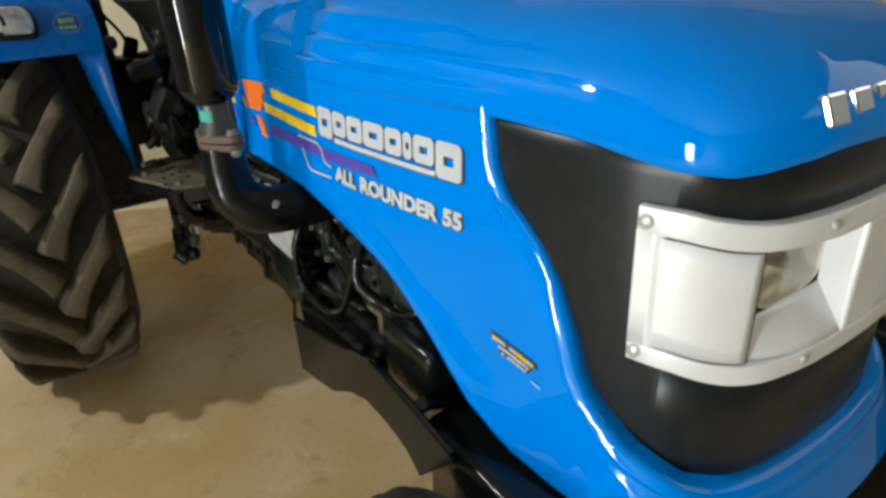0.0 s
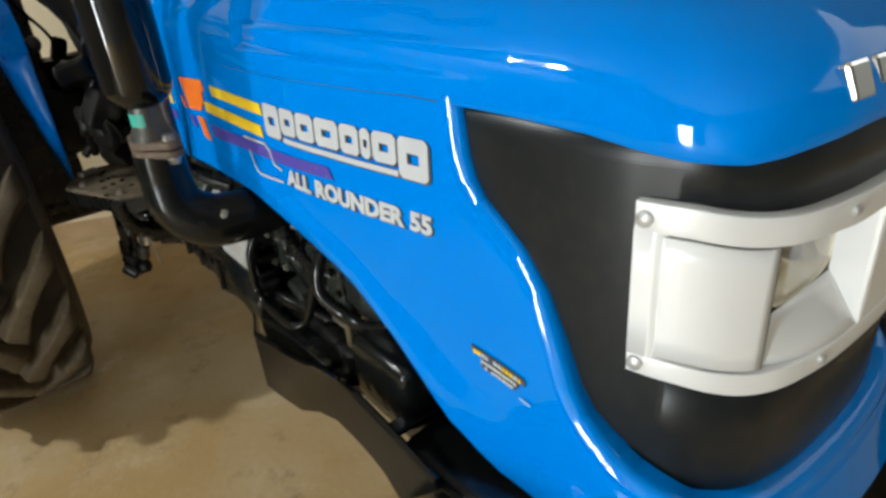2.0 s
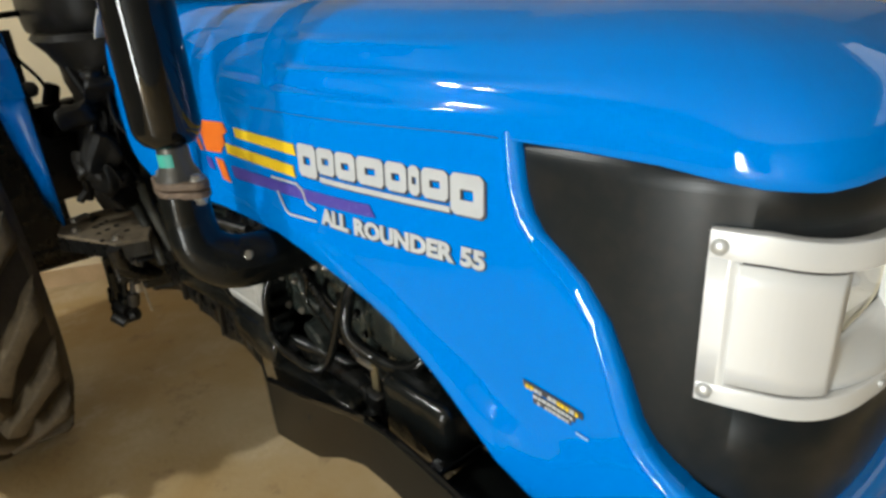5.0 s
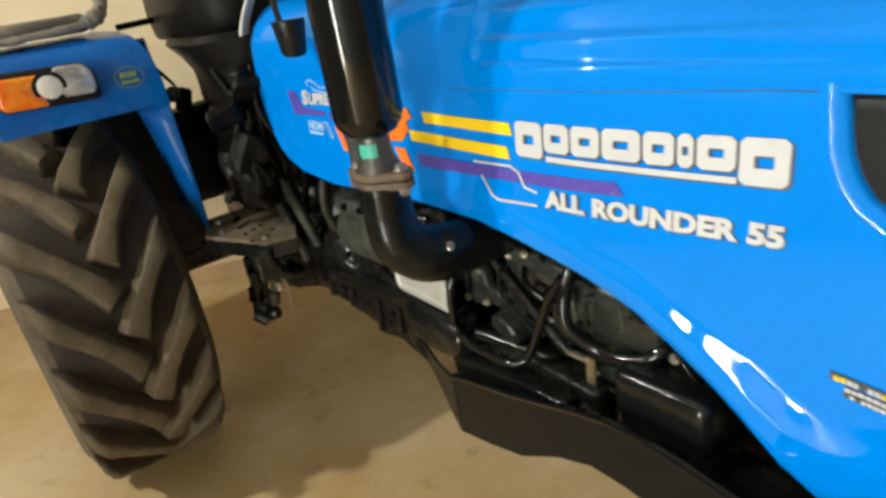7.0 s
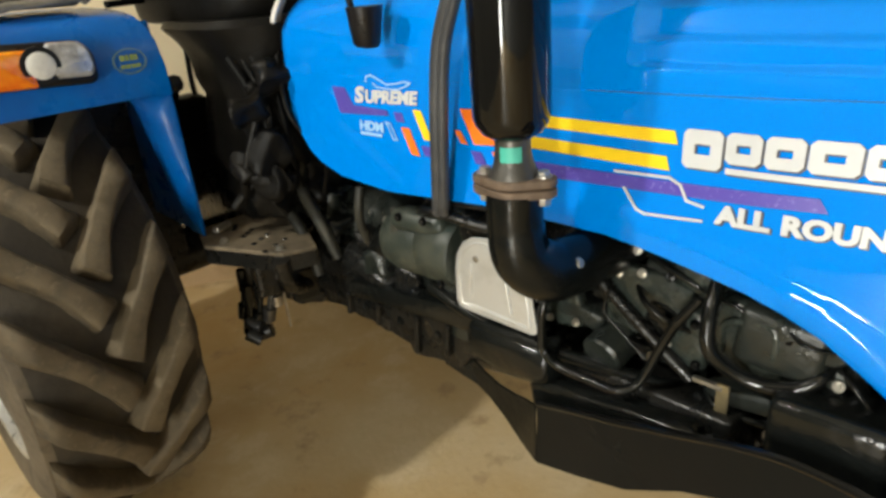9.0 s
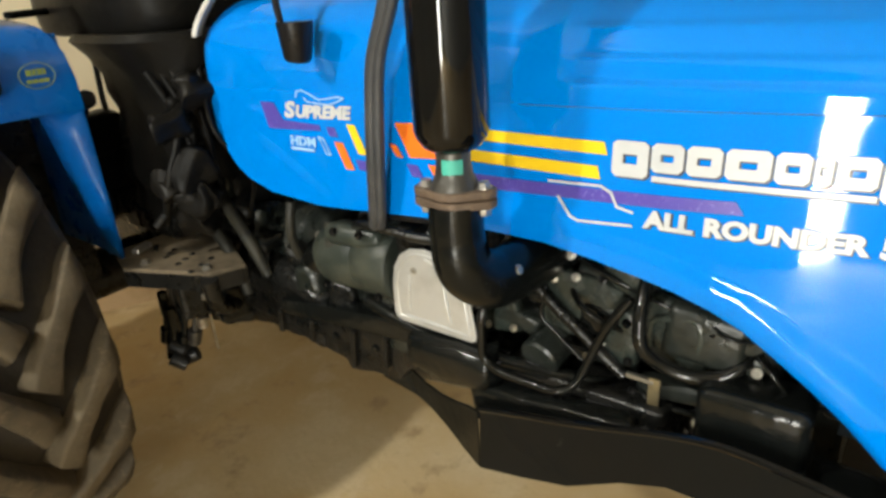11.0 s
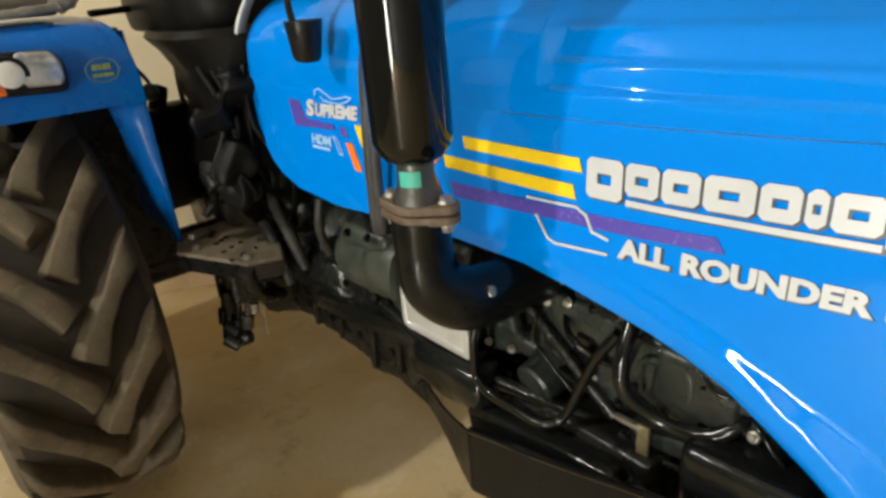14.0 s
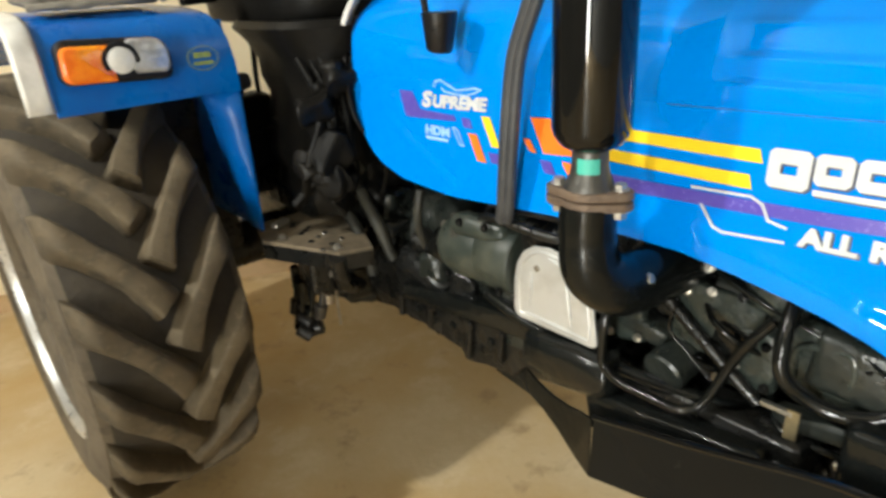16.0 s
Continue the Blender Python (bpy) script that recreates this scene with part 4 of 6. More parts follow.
for zz in (1.148, 1.164):
    bm = bmesh.new()
    ring = []
    for k in range(48):
        t = 2 * math.pi * k / 48
        d = Vector((math.cos(t), math.sin(t)))
        best = None
        for cx, r in ((0.0, 0.041), (0.047, 0.0195), (-0.047, 0.0195)):
            c = Vector((-math.sin(radians(18)), math.cos(radians(18)))) * cx
            q = c + r * d
            if best is None or q.dot(d) > best.dot(d):
                best = q
        ring.append(best)
    rows = [[Vector((MX + q.x * f, MY + q.y * f, zz + dz)) for q in ring] for dz, f in ((-0.007, 0.95), (-0.005, 1.0), (0.005, 1.0), (0.007, 0.95))]
    vs = grid(bm, rows, True)
    bm.faces.new(list(reversed(vs[0])))
    bm.faces.new(vs[-1])
    smooth(part("flange", bm, RUST, muffler, "rusty two-bolt flange"), 40)
for a in (18, 198):
    ca, sa = -math.sin(radians(a)), math.cos(radians(a))
    bm = bmesh.new()
    bolt(bm, (MX + 0.047 * ca, MY + 0.047 * sa, 1.171), (0, 0, 1), 0.009, 0.009)
    part("bolt", bm, STEEL, muffler)
    bm = bmesh.new()
    bolt(bm, (MX + 0.047 * ca, MY + 0.047 * sa, 1.140), (0, 0, -1), 0.010, 0.012)
    part("nut", bm, STEEL, muffler)
bm = bmesh.new()
tube(bm, [(MX, MY, 1.145), (MX, MY, 1.09), (MX + 0.008, MY - 0.006, 1.035), (MX + 0.045, MY - 0.022, 1.000), (MX + 0.10, MY - 0.035, 0.992), (MX + 0.24, MY - 0.05, 0.995)],
     [0.044, 0.044, 0.049, 0.052, 0.051, 0.051], 28, 8)
smooth(part("elbow", bm, ELBOW_BLACK, muffler, "black exhaust elbow"))
for px, py, pz in ((-0.374, 1.232, 1.017), (-0.30, 1.225, 1.010)):
    bm = bmesh.new()
    bolt(bm, (px, py, pz), (-0.3, -1, 0.4), 0.007, 0.006)
    part("bolt", bm, STEEL, muffler)

# ---- rear wheel on the near side ----
WX, WY, WR = -0.822, 2.924, 0.687
WZ = WR + GROUND - 0.003
WK = WR / 0.676


def lathe(bm, profile, seg=72, grow=1.0):
    """Turn a profile of (x, radius) round the x axis."""
    rows = []
    profile = [(x, r * grow) for x, r in profile]
    for k in range(seg):
        a = 2 * math.pi * k / seg
        rows.append([Vector((x, -r * math.cos(a), r * math.sin(a))) for x, r in profile])
    rows.append(rows[0])
    vs = [[bm.verts.new(p) for p in r] for r in rows[:-1]]
    for i in range(seg):
        a, b = vs[i], vs[(i + 1) % seg]
        for j in range(len(profile) - 1):
            bm.faces.new((a[j], a[j + 1], b[j + 1], b[j]))
    bmesh.ops.recalc_face_normals(bm, faces=bm.faces)
    return bm


bm = bmesh.new()
lathe(bm, [(-0.176, 0.372), (-0.196, 0.396), (-0.222, 0.44), (-0.236, 0.50), (-0.236, 0.545), (-0.218, 0.592), (-0.165, 0.612), (-0.09, 0.619), (0.0, 0.622), (0.09, 0.619),
           (0.165, 0.612), (0.205, 0.596), (0.228, 0.556), (0.234, 0.50), (0.228, 0.44), (0.214, 0.392), (0.190, 0.372), (0.150, 0.362), (-0.150, 0.362), (-0.176, 0.372)], 96, WK)
wheel = smooth(part("rear_wheel", bm, RUBBER, tractor, "large dusty rear tyre with deep chevron lugs"), 40)
TOE = radians(1.4)
wheel.location = (WX - 0.55 * math.sin(TOE), WY - 0.55 + 0.55 * math.cos(TOE), WZ)
wheel.rotation_euler = (0, 0, TOE)
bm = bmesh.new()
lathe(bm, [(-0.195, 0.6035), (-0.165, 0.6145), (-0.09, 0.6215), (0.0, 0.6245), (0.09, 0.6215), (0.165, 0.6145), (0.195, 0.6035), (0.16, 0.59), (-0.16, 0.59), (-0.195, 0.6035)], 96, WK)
smooth(part("tread_base", bm, TREAD, wheel, "tread rubber between the lugs, toned dark for the groove shade"), 40)

# one lug for each half of the tread, shared by all the others
def lug_mesh(name, side):
    bm = bmesh.new()
    rows = []
    for k in range(-1, 12):
        u = max(0.0, k / 11)
        x0 = 0.000 if side < 0 else 0.016
        x = x0 + side * ((0.212 if side < 0 else 0.206) - side * x0) * u
        a = 0.40 * (u ** 0.92) + (0.012 if side < 0 else 0.03) * math.sin(3.0 * u)
        # the blunt inner end is cut square to the lug, the body runs level with the tread
        w = max(0.0, 1 - u / 0.42)
        half = 0.0245 + 0.0115 * w ** 1.5 + 0.006 * max(0, (u - 0.6) / 0.4)
        top = 0.677 - 0.005 * u * u if u < 0.86 else 0.677 - 0.004 - 0.05 * ((u - 0.86) / 0.14) ** 1.5
        base = 0.610 if u < 0.7 else 0.610 - 0.025 * ((u - 0.7) / 0.3) ** 1.6
        if k < 0:
            # foot of the sloping end face
            x, a, top = x - side * 0.012, a - 0.022, base + 0.006
        r = []
        for off, rad in ((-1.42, base), (-1.22, top - 0.034), (-1.07, top - 0.012), (-0.92, top - 0.003), (-0.7, top), (0.7, top), (0.92, top - 0.003), (1.07, top - 0.012), (1.22, top - 0.034), (1.42, base)):
            ang = a + off * half * (1.587 - 0.957 * w) / 0.65
            rad = max(rad, base)
            q = Vector((x - side * 0.77 * w * half * off, -rad * math.cos(ang), rad * math.sin(ang)))
            r.append(q + 0.005 * Vector((noise.noise(q * 21), noise.noise(q * 21 + Vector((7, 0, 0))), noise.noise(q * 21 + Vector((0, 9, 0))))))
        rows.append([Vector((q.x, q.y * WK, q.z * WK)) for q in r])
    vs = grid(bm, rows)
    bm.faces.new(vs[0])
    bm.faces.new(list(reversed(vs[-1])))
    bmesh.ops.recalc_face_normals(bm, faces=bm.faces)
    me = bpy.data.meshes.new(name)
    bm.to_mesh(me)
    bm.free()
    me.materials.append(LUG_RUBBER)
    me.polygons.foreach_set("use_smooth", [True] * len(me.polygons))
    me.set_sharp_from_angle(angle=radians(65))
    return me


LUGS = 18
for side, phase in ((-1, 0.235), (1, 0.052)):
    me = lug_mesh("lug", side)
    for k in range(LUGS):
        lug = new("lug", me)
        lug.parent = wheel
        lug.rotation_euler = (-(phase + 2 * math.pi * k / LUGS), 0, 0)

bm = bmesh.new()
lathe(bm, [(-0.195, 0.416), (-0.204, 0.428), (-0.214, 0.431), (-0.222, 0.428), (-0.225, 0.420), (-0.221, 0.409), (-0.19, 0.397), (-0.15, 0.372), (-0.10, 0.35), (-0.06, 0.325), (-0.03, 0.30), (-0.025, 0.18), (-0.045, 0.14), (-0.05, 0.0),
           (-0.02, 0.0), (0.0, 0.3), (0.1, 0.335), (0.17, 0.36), (0.21, 0.385), (0.1, 0.356), (-0.1, 0.362), (-0.195, 0.416)], 64, WK)
rim = smooth(part("rim", bm, RIM_PAINT, wheel, "silver painted steel rim"), 40)
bm = bmesh.new()
rod(bm, (-0.09, 0, 0), (0.35, 0, 0), 0.07, 24)
smooth(part("hub", bm, BLACK_IRON, wheel, "black hub"))
for k in range(8):
    a = 2 * math.pi * k / 8
    bm = bmesh.new()
    bolt(bm, (-0.045, 0.11 * math.cos(a), 0.11 * math.sin(a)), (-1, 0, 0), 0.014, 0.014)
    part("wheel_nut", bm, STEEL, wheel)

# ---- rear fender ----
FY = 2.425
FI, FO = -0.474, -0.915
bm = bmesh.new()
rows = []
for z, y in ((1.222, FY - 0.004), (1.25, FY - 0.004), (1.30, FY), (1.36, FY + 0.008), (1.395, FY + 0.022), (1.418, FY + 0.05), (1.43, FY + 0.10), (1.44, FY + 0.22), (1.445, FY + 0.42), (1.43, FY + 0.62), (1.38, FY + 0.82), (1.28, FY + 1.0)):
    w = [FO, FO + 0.01, FO + 0.1, FO + 0.2, FO + 0.3, FI - 0.06, FI - 0.025, FI - 0.006, FI]
    k = max(0.0, (z - 1.3) / 0.13) if y < FY + 0.1 else 1.0
    rows.append([Vector((x + (0.0 if x < FI - 0.07 else -0.035 * k * k * ((x - FI + 0.07) / 0.07)), y, z - (0.004 if x > FI - 0.03 else 0))) for x in w])
grid(bm, rows)
bmesh.ops.recalc_face_normals(bm, faces=bm.faces)
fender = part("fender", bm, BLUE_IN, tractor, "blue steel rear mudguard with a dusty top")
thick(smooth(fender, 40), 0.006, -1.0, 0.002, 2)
# inner side wall with a narrowing front flange
bm = bmesh.new()
prof = [(1.225, 0.085), (1.15, 0.070), (1.05, 0.055), (0.95, 0.040), (0.86, 0.022), (0.815, 0.012)]
rows = []
for z, w in prof:
    rows.append([Vector((FI - w, FY + 0.075, z)), Vector((FI - 0.75 * w, FY + 0.040, z)), Vector((FI - 0.45 * w - 0.006, FY + 0.012, z)), Vector((FI - 0.012, FY - 0.002, z)), Vector((FI - 0.003, FY - 0.001, z)), Vector((FI, FY + 0.008, z)), Vector((FI, FY + 0.10, z)),
                 Vector((FI, FY + 0.3, z)), Vector((FI, FY + 0.7, z))])
grid(bm, rows)
bmesh.ops.recalc_face_normals(bm, faces=bm.faces)
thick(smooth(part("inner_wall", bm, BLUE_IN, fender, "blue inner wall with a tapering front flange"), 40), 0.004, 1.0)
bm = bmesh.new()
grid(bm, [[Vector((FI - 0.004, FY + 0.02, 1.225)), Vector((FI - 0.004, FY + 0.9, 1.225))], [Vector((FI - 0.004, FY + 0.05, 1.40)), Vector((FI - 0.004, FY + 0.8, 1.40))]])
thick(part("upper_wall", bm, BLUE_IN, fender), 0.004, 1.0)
# white-wrapped outer edge
bm = bmesh.new()
rows = []
for z, y in ((1.235, FY - 0.016), (1.30, FY - 0.012), (1.36, FY - 0.004), (1.40, FY + 0.012), (1.425, FY + 0.04), (1.440, FY + 0.10), (1.45, FY + 0.25), (1.45, FY + 0.5), (1.42, FY + 0.7)):
    rows.append([Vector((FO - 0.058, y + 0.006, z)), Vector((FO - 0.050, y - 0.002, z + 0.001)), Vector((FO - 0.010, y - 0.004, z + 0.001)), Vector((FO - 0.002, y + 0.004, z))])
grid(bm, rows)
bmesh.ops.recalc_face_normals(bm, faces=bm.faces)
thick(smooth(part("edge_strip", bm, WHITE_WRAP, fender, "outer edge strip still in white protective film"), 40), 0.004, -1.0)
bm = bmesh.new()
rows = []
for z, y in ((1.438, FY + 0.05), (1.444, FY + 0.12), (1.45, FY + 0.25), (1.45, FY + 0.5), (1.42, FY + 0.7)):
    rows.append([Vector((FO - 0.128, y + 0.016, z - 0.022)), Vector((FO - 0.122, y + 0.008, z - 0.004)), Vector((FO - 0.09, y, z)), Vector((FO - 0.059, y, z))])
grid(bm, rows)
bmesh.ops.recalc_face_normals(bm, faces=bm.faces)
thick(smooth(part("outer_flap", bm, WHITE_WRAP, fender, "outer widening flap in white film"), 40), 0.005, -1.0)
# indicator unit on the front face
def rounded_plate(bm, w, d, h, at, r_left, r_right):
    """A plate facing -y with rounded corners, its front edge softly domed, leaning back a little."""
    rings = []
    for dy, inset in ((d / 2, 0.0), (-d * 0.15, 0.0), (-d * 0.38, 0.003), (-d / 2, 0.009)):
        ring = []
        for cx_, cz_, r, a0 in ((w / 2, h / 2, r_right, 0), (-w / 2, h / 2, r_left, 90), (-w / 2, -h / 2, r_left, 180), (w / 2, -h / 2, r_right * 0.5, 270)):
            sx_, sz_ = math.copysign(1, cx_), math.copysign(1, cz_)
            for k in range(7):
                a = radians(a0 + 15 * k)
                rr_ = max(0.002, r - inset)
                ring.append(Vector((cx_ - sx_ * r + rr_ * math.cos(a), dy, cz_ - sz_ * r + rr_ * math.sin(a))))
        rings.append(ring)
    m = pose(*at, -4, 3, 0)
    vs = grid(bm, [[m @ p for p in ring] for ring in rings], True)
    bm.faces.new(list(reversed(vs[0])))
    bm.faces.new(vs[-1])
    bmesh.ops.recalc_face_normals(bm, faces=bm.faces)
    return bm


bm = bmesh.new()
rounded_plate(bm, 0.250, 0.026, 0.100, (-0.767, FY - 0.013, 1.333), 0.026, 0.045)
indicator = smooth(part("indicator_light", bm, BLACK_PLASTIC, fender, "black-cased front indicator and marker lamp"), 40)
bm = bmesh.new()
rounded_plate(bm, 0.112, 0.020, 0.082, (-0.830, FY - 0.030, 1.331), 0.020, 0.012)
smooth(part("amber_lens", bm, AMBER, indicator, "amber plastic lens"), 40)
bm = bmesh.new()
rounded_plate(bm, 0.094, 0.020, 0.080, (-0.697, FY - 0.030, 1.338), 0.012, 0.036)
smooth(part("clear_lens", bm, CLEAR_LENS, indicator, "clear ribbed plastic lens"), 40)
bm = bmesh.new()
tube(bm, [(-0.762, FY - 0.020, 1.334), (-0.762, FY - 0.041, 1.334)], 0.041, 32, 1)
smooth(part("lens_ring", bm, BLACK_PLASTIC, indicator), 40)
bm = bmesh.new()
tube(bm, [(-0.762, FY - 0.030, 1.334), (-0.762, FY - 0.043, 1.334), (-0.762, FY - 0.048, 1.334)], [0.030, 0.030, 0.021], 32, 1)
smooth(part("round_lens", bm, WHITE_WRAP, indicator, "round milky reflector"), 40)
# oval sticker
bm = bmesh.new()
outer = [Vector((-0.560 + 0.040 * math.cos(a), FY - 0.0052, 1.314 + 0.030 * math.sin(a))) for a in np.linspace(0, 2 * math.pi, 33)[:-1]]
inner = [Vector((-0.560 + 0.0384 * math.cos(a), FY - 0.0052, 1.314 + 0.0284 * math.sin(a))) for a in np.linspace(0, 2 * math.pi, 33)[:-1]]
grid(bm, [outer, inner], True)
sticker = thick(part("oval_sticker", bm, GREEN_DECAL, fender, "oval lime sticker with unreadable print"), 0.001, 0)
for zz, h, bars in ((1.322, 0.014, ((-0.577, 0.012), (-0.565, 0.007), (-0.553, 0.011), (-0.543, 0.006))), (1.302, 0.009, ((-0.580, 0.010), (-0.567, 0.012), (-0.553, 0.011), (-0.541, 0.009)))):
    for xx, w in bars:
        bm = bmesh.new()
        box(bm, (w, 0.0015, h), (xx, FY - 0.0055, zz), (0, 2, 0), bevel=0)
        part("print_bar", bm, GREEN_DECAL, sticker)
bm = bmesh.new()
tube(bm, [(FI + 0.002, FY + 0.03, 1.236), (FI + 0.010, FY + 0.03, 1.237), (FI + 0.024, FY + 0.03, 1.238), (FI + 0.038, FY + 0.03, 1.238), (FI + 0.044, FY + 0.03, 1.238)], [0.012, 0.021, 0.024, 0.019, 0.008], 18, 1)
smooth(part("rubber_stop", bm, BLACK_PLASTIC, fender, "black rubber stop"))
# wrapped pad lying on the fender
pad = thing("wrapped_pad", "dusty grey plastic-wrapped pad lying on the mudguard", "pad")
bm = bmesh.new()
box(bm, (0.30, 0.22, 0.045), (-0.745, FY + 0.22, 1.478), (3, 0, 4), bevel=0.018, seg=3)
for v in bm.verts:
    v.co += Vector((0, 0, 0.010)) * noise.noise(v.co * 22)
smooth(part("body", bm, PAD_GREY, pad), 60)
bm = bmesh.new()
tube(bm, [(-0.60, FY + 0.10, 1.470), (-0.575, FY + 0.11, 1.482), (-0.55, FY + 0.13, 1.50), (-0.535, FY + 0.15, 1.54), (-0.53, FY + 0.17, 1.62)], [0.020, 0.022, 0.018, 0.019, 0.017], 12, 8)
for v in bm.verts:
    v.co += Vector((0.006 * noise.noise(v.co * 70), 0.006 * noise.noise(v.co * 70 + Vector((5, 0, 0))), 0.005 * noise.noise(v.co * 60 + Vector((0, 9, 0)))))
smooth(part("twisted_film", bm, GREY_WRAP, pad, "twisted grey film tie"), 60)
bm = bmesh.new()
tube(bm, [(-0.60, FY + 0.10, 1.470), (-0.70, FY + 0.085, 1.462), (-0.80, FY + 0.09, 1.458), (-0.90, FY + 0.10, 1.455)], [0.013, 0.010, 0.011, 0.008], 10, 8)
for v in bm.verts:
    v.co += Vector((0.0, 0.006 * noise.noise(v.co * 70 + Vector((5, 0, 0))), 0.005 * noise.noise(v.co * 60 + Vector((0, 9, 0)))))
smooth(part("loose_fold", bm, GREY_WRAP, pad), 60)
bm = bmesh.new()
rod(bm, (-0.50, 2.66, 1.445), (-0.20, 2.82, 1.452), 0.010, 12)
smooth(part("hand_rail", bm, BLACK_IRON, tractor, "black grab bar between mudguard and seat"))

# ---- step beside the gearbox ----
bm = bmesh.new()
step_out = [(-0.518, 2.355), (-0.412, 2.118), (-0.328, 2.085), (-0.225, 2.33), (-0.30, 2.50), (-0.47, 2.50)]
lo = [bm.verts.new((x, y, 0.795)) for x, y in step_out]
hi = [bm.verts.new((x, y, 0.815)) for x, y in step_out]
bm.faces.new(hi)
bm.faces.new(list(reversed(lo)))
for i in range(6):
    bm.faces.new((lo[i], lo[(i + 1) % 6], hi[(i + 1) % 6], hi[i]))
bmesh.ops.recalc_face_normals(bm, faces=bm.faces)
bevelled(bm, 0.004)
step = part("step_plate", bm, STEP_DUST, tractor, "dusty steel foot step with punched holes")
rng = random.Random(4)
for k in range(4):
    for j in range(3):
        x, y = -0.435 + 0.040 * j + 0.010 * k * (1 - j), 2.17 + 0.075 * k + 0.015 * j
        bm = bmesh.new()
        tube(bm, [(x, y, 0.8155), (x, y, 0.8175)], [0.009, 0.0075], 12, 1, caps=False)
        bm.faces.new([bm.verts.new((x + 0.0075 * math.cos(a), y + 0.0075 * math.sin(a), 0.8157)) for a in np.linspace(0, 2 * math.pi, 13)[:-1]])
        part("hole_rim", bm, BLACK_IRON, step)
for x, y in ((-0.470, 2.33), (-0.40, 2.15)):
    bm = bmesh.new()
    bolt(bm, (x, y, 0.816), (0, 0, 1), 0.009, 0.010)
    part("bolt", bm, STEEL, step)
bm = bmesh.new()
box(bm, (0.06, 0.022, 0.016), (-0.435, 2.405, 0.832), (0, 0, 25), bevel=0.004)
part("latch", bm, STEEL, step, "bare metal clip")
bm = bmesh.new()
grid(bm, [[Vector((x, y, z)) for z in (0.805, 0.762)] for x, y in ((-0.518, 2.355), (-0.465, 2.236), (-0.412, 2.118), (-0.328, 2.085))])
thick(part("skirt", bm, BLACK_DUSTY, step), 0.005, 0)
bm = bmesh.new()
tube(bm, [(-0.42, 2.12, 0.80), (-0.40, 2.14, 0.72), (-0.33, 2.2, 0.66), (-0.2, 2.3, 0.62)], 0.022, 12, 6)
smooth(part("support_arm", bm, BLACK_DUSTY, step))

# hanging hydraulic couplers behind the step
def coupler_pipe(x, y, z, r):
    bm = bmesh.new()
    tube(bm, [(x, y, z + 0.13), (x, y + 0.005, z + 0.055)], r * 0.8, 6, 1)
    tube(bm, [(x, y + 0.005, z + 0.055), (x - 0.006, y + 0.016, z)], [r * 0.55, r * 0.55], 12, 1)
    tube(bm, [(x - 0.006, y + 0.016, z + 0.006), (x - 0.012, y + 0.028, z - 0.042)], [r, r * 0.9], 14, 1)
    return bm


coupler = smooth(part("hydraulic_coupler", coupler_pipe(-0.392, 2.428, 0.487, 0.021), BLACK_IRON, tractor, "hanging black hydraulic coupler"), 40)
for x, y, z, r, mat in ((-0.368, 2.40, 0.515, 0.019, BLACK_IRON), (-0.345, 2.37, 0.530, 0.021, DARK_STEEL), (-0.388, 2.46, 0.53, 0.018, BLACK_IRON), (-0.372, 2.43, 0.545, 0.016, DARK_STEEL)):
    smooth(part("coupler", coupler_pipe(x, y, z, r), mat, coupler), 40)
for z0, z1 in ((0.642, 0.592), (0.580, 0.545)):
    bm = bmesh.new()
    rod(bm, (-0.336, 2.36, z0), (-0.336, 2.362, z1), 0.016, 12)
    smooth(part("sleeve", bm, STEEL, coupler, "bare steel sleeve"), 40)
bm = bmesh.new()
rod(bm, (-0.330, 2.32, 0.60), (-0.320, 2.335, 0.47), 0.0045, 8)
part("pin", bm, STEEL, coupler, "bare steel pin")
for p0, p1 in (((-0.422, 2.43, 0.462), (-0.392, 2.40, 0.432)), ((-0.392, 2.43, 0.438), (-0.352, 2.40, 0.452)), ((-0.405, 2.45, 0.49), (-0.38, 2.41, 0.468))):
    bm = bmesh.new()
    rod(bm, p0, p1, 0.024, 12)
    smooth(part("cap", bm, BLACK_PLASTIC, coupler, "black rubber dust cap"), 40)
bm = bmesh.new()
box(bm, (0.07, 0.16, 0.20), (-0.345, 2.40, 0.70), (0, 0, -15), bevel=0.012)
part("valve_block", bm, BLACK_DUSTY, coupler)
bm = bmesh.new()
box(bm, (0.10, 0.14, 0.12), (-0.285, 2.28, 0.66), (6, 0, -12), bevel=0.014)
part("valve_body", bm, OILY_BLACK, coupler)
for k in range(4):
    bm = bmesh.new()
    bolt(bm, (-0.335, 2.23 + 0.03 * k, 0.63 + 0.03 * (k % 2)), (-1, -0.3, 0), 0.009, 0.010)
    part("bolt", bm, STEEL if k % 2 else BLACK_GLOSS, coupler)

def lumpy_box(bm, size, at, rot=(0, 0, 0), bevel=0.012, amount=0.010):
    """A rough casting: a rounded block with an uneven surface."""
    b2 = bmesh.new()
    box(b2, size, (0, 0, 0), bevel=bevel, seg=2)
    bmesh.ops.subdivide_edges(b2, edges=b2.edges, cuts=2, use_grid_fill=True)
    m = pose(*at, *rot)
    for v in b2.verts:
        q = m @ v.co
        v.co = q + amount * Vector((noise.noise(q * 17), noise.noise(q * 17 + Vector((3, 0, 0))), noise.noise(q * 17 + Vector((0, 5, 0)))))
    me = bpy.data.meshes.new("casting")
    b2.to_mesh(me)
    b2.free()
    bm.from_mesh(me)
    bpy.data.meshes.remove(me)
    return bm


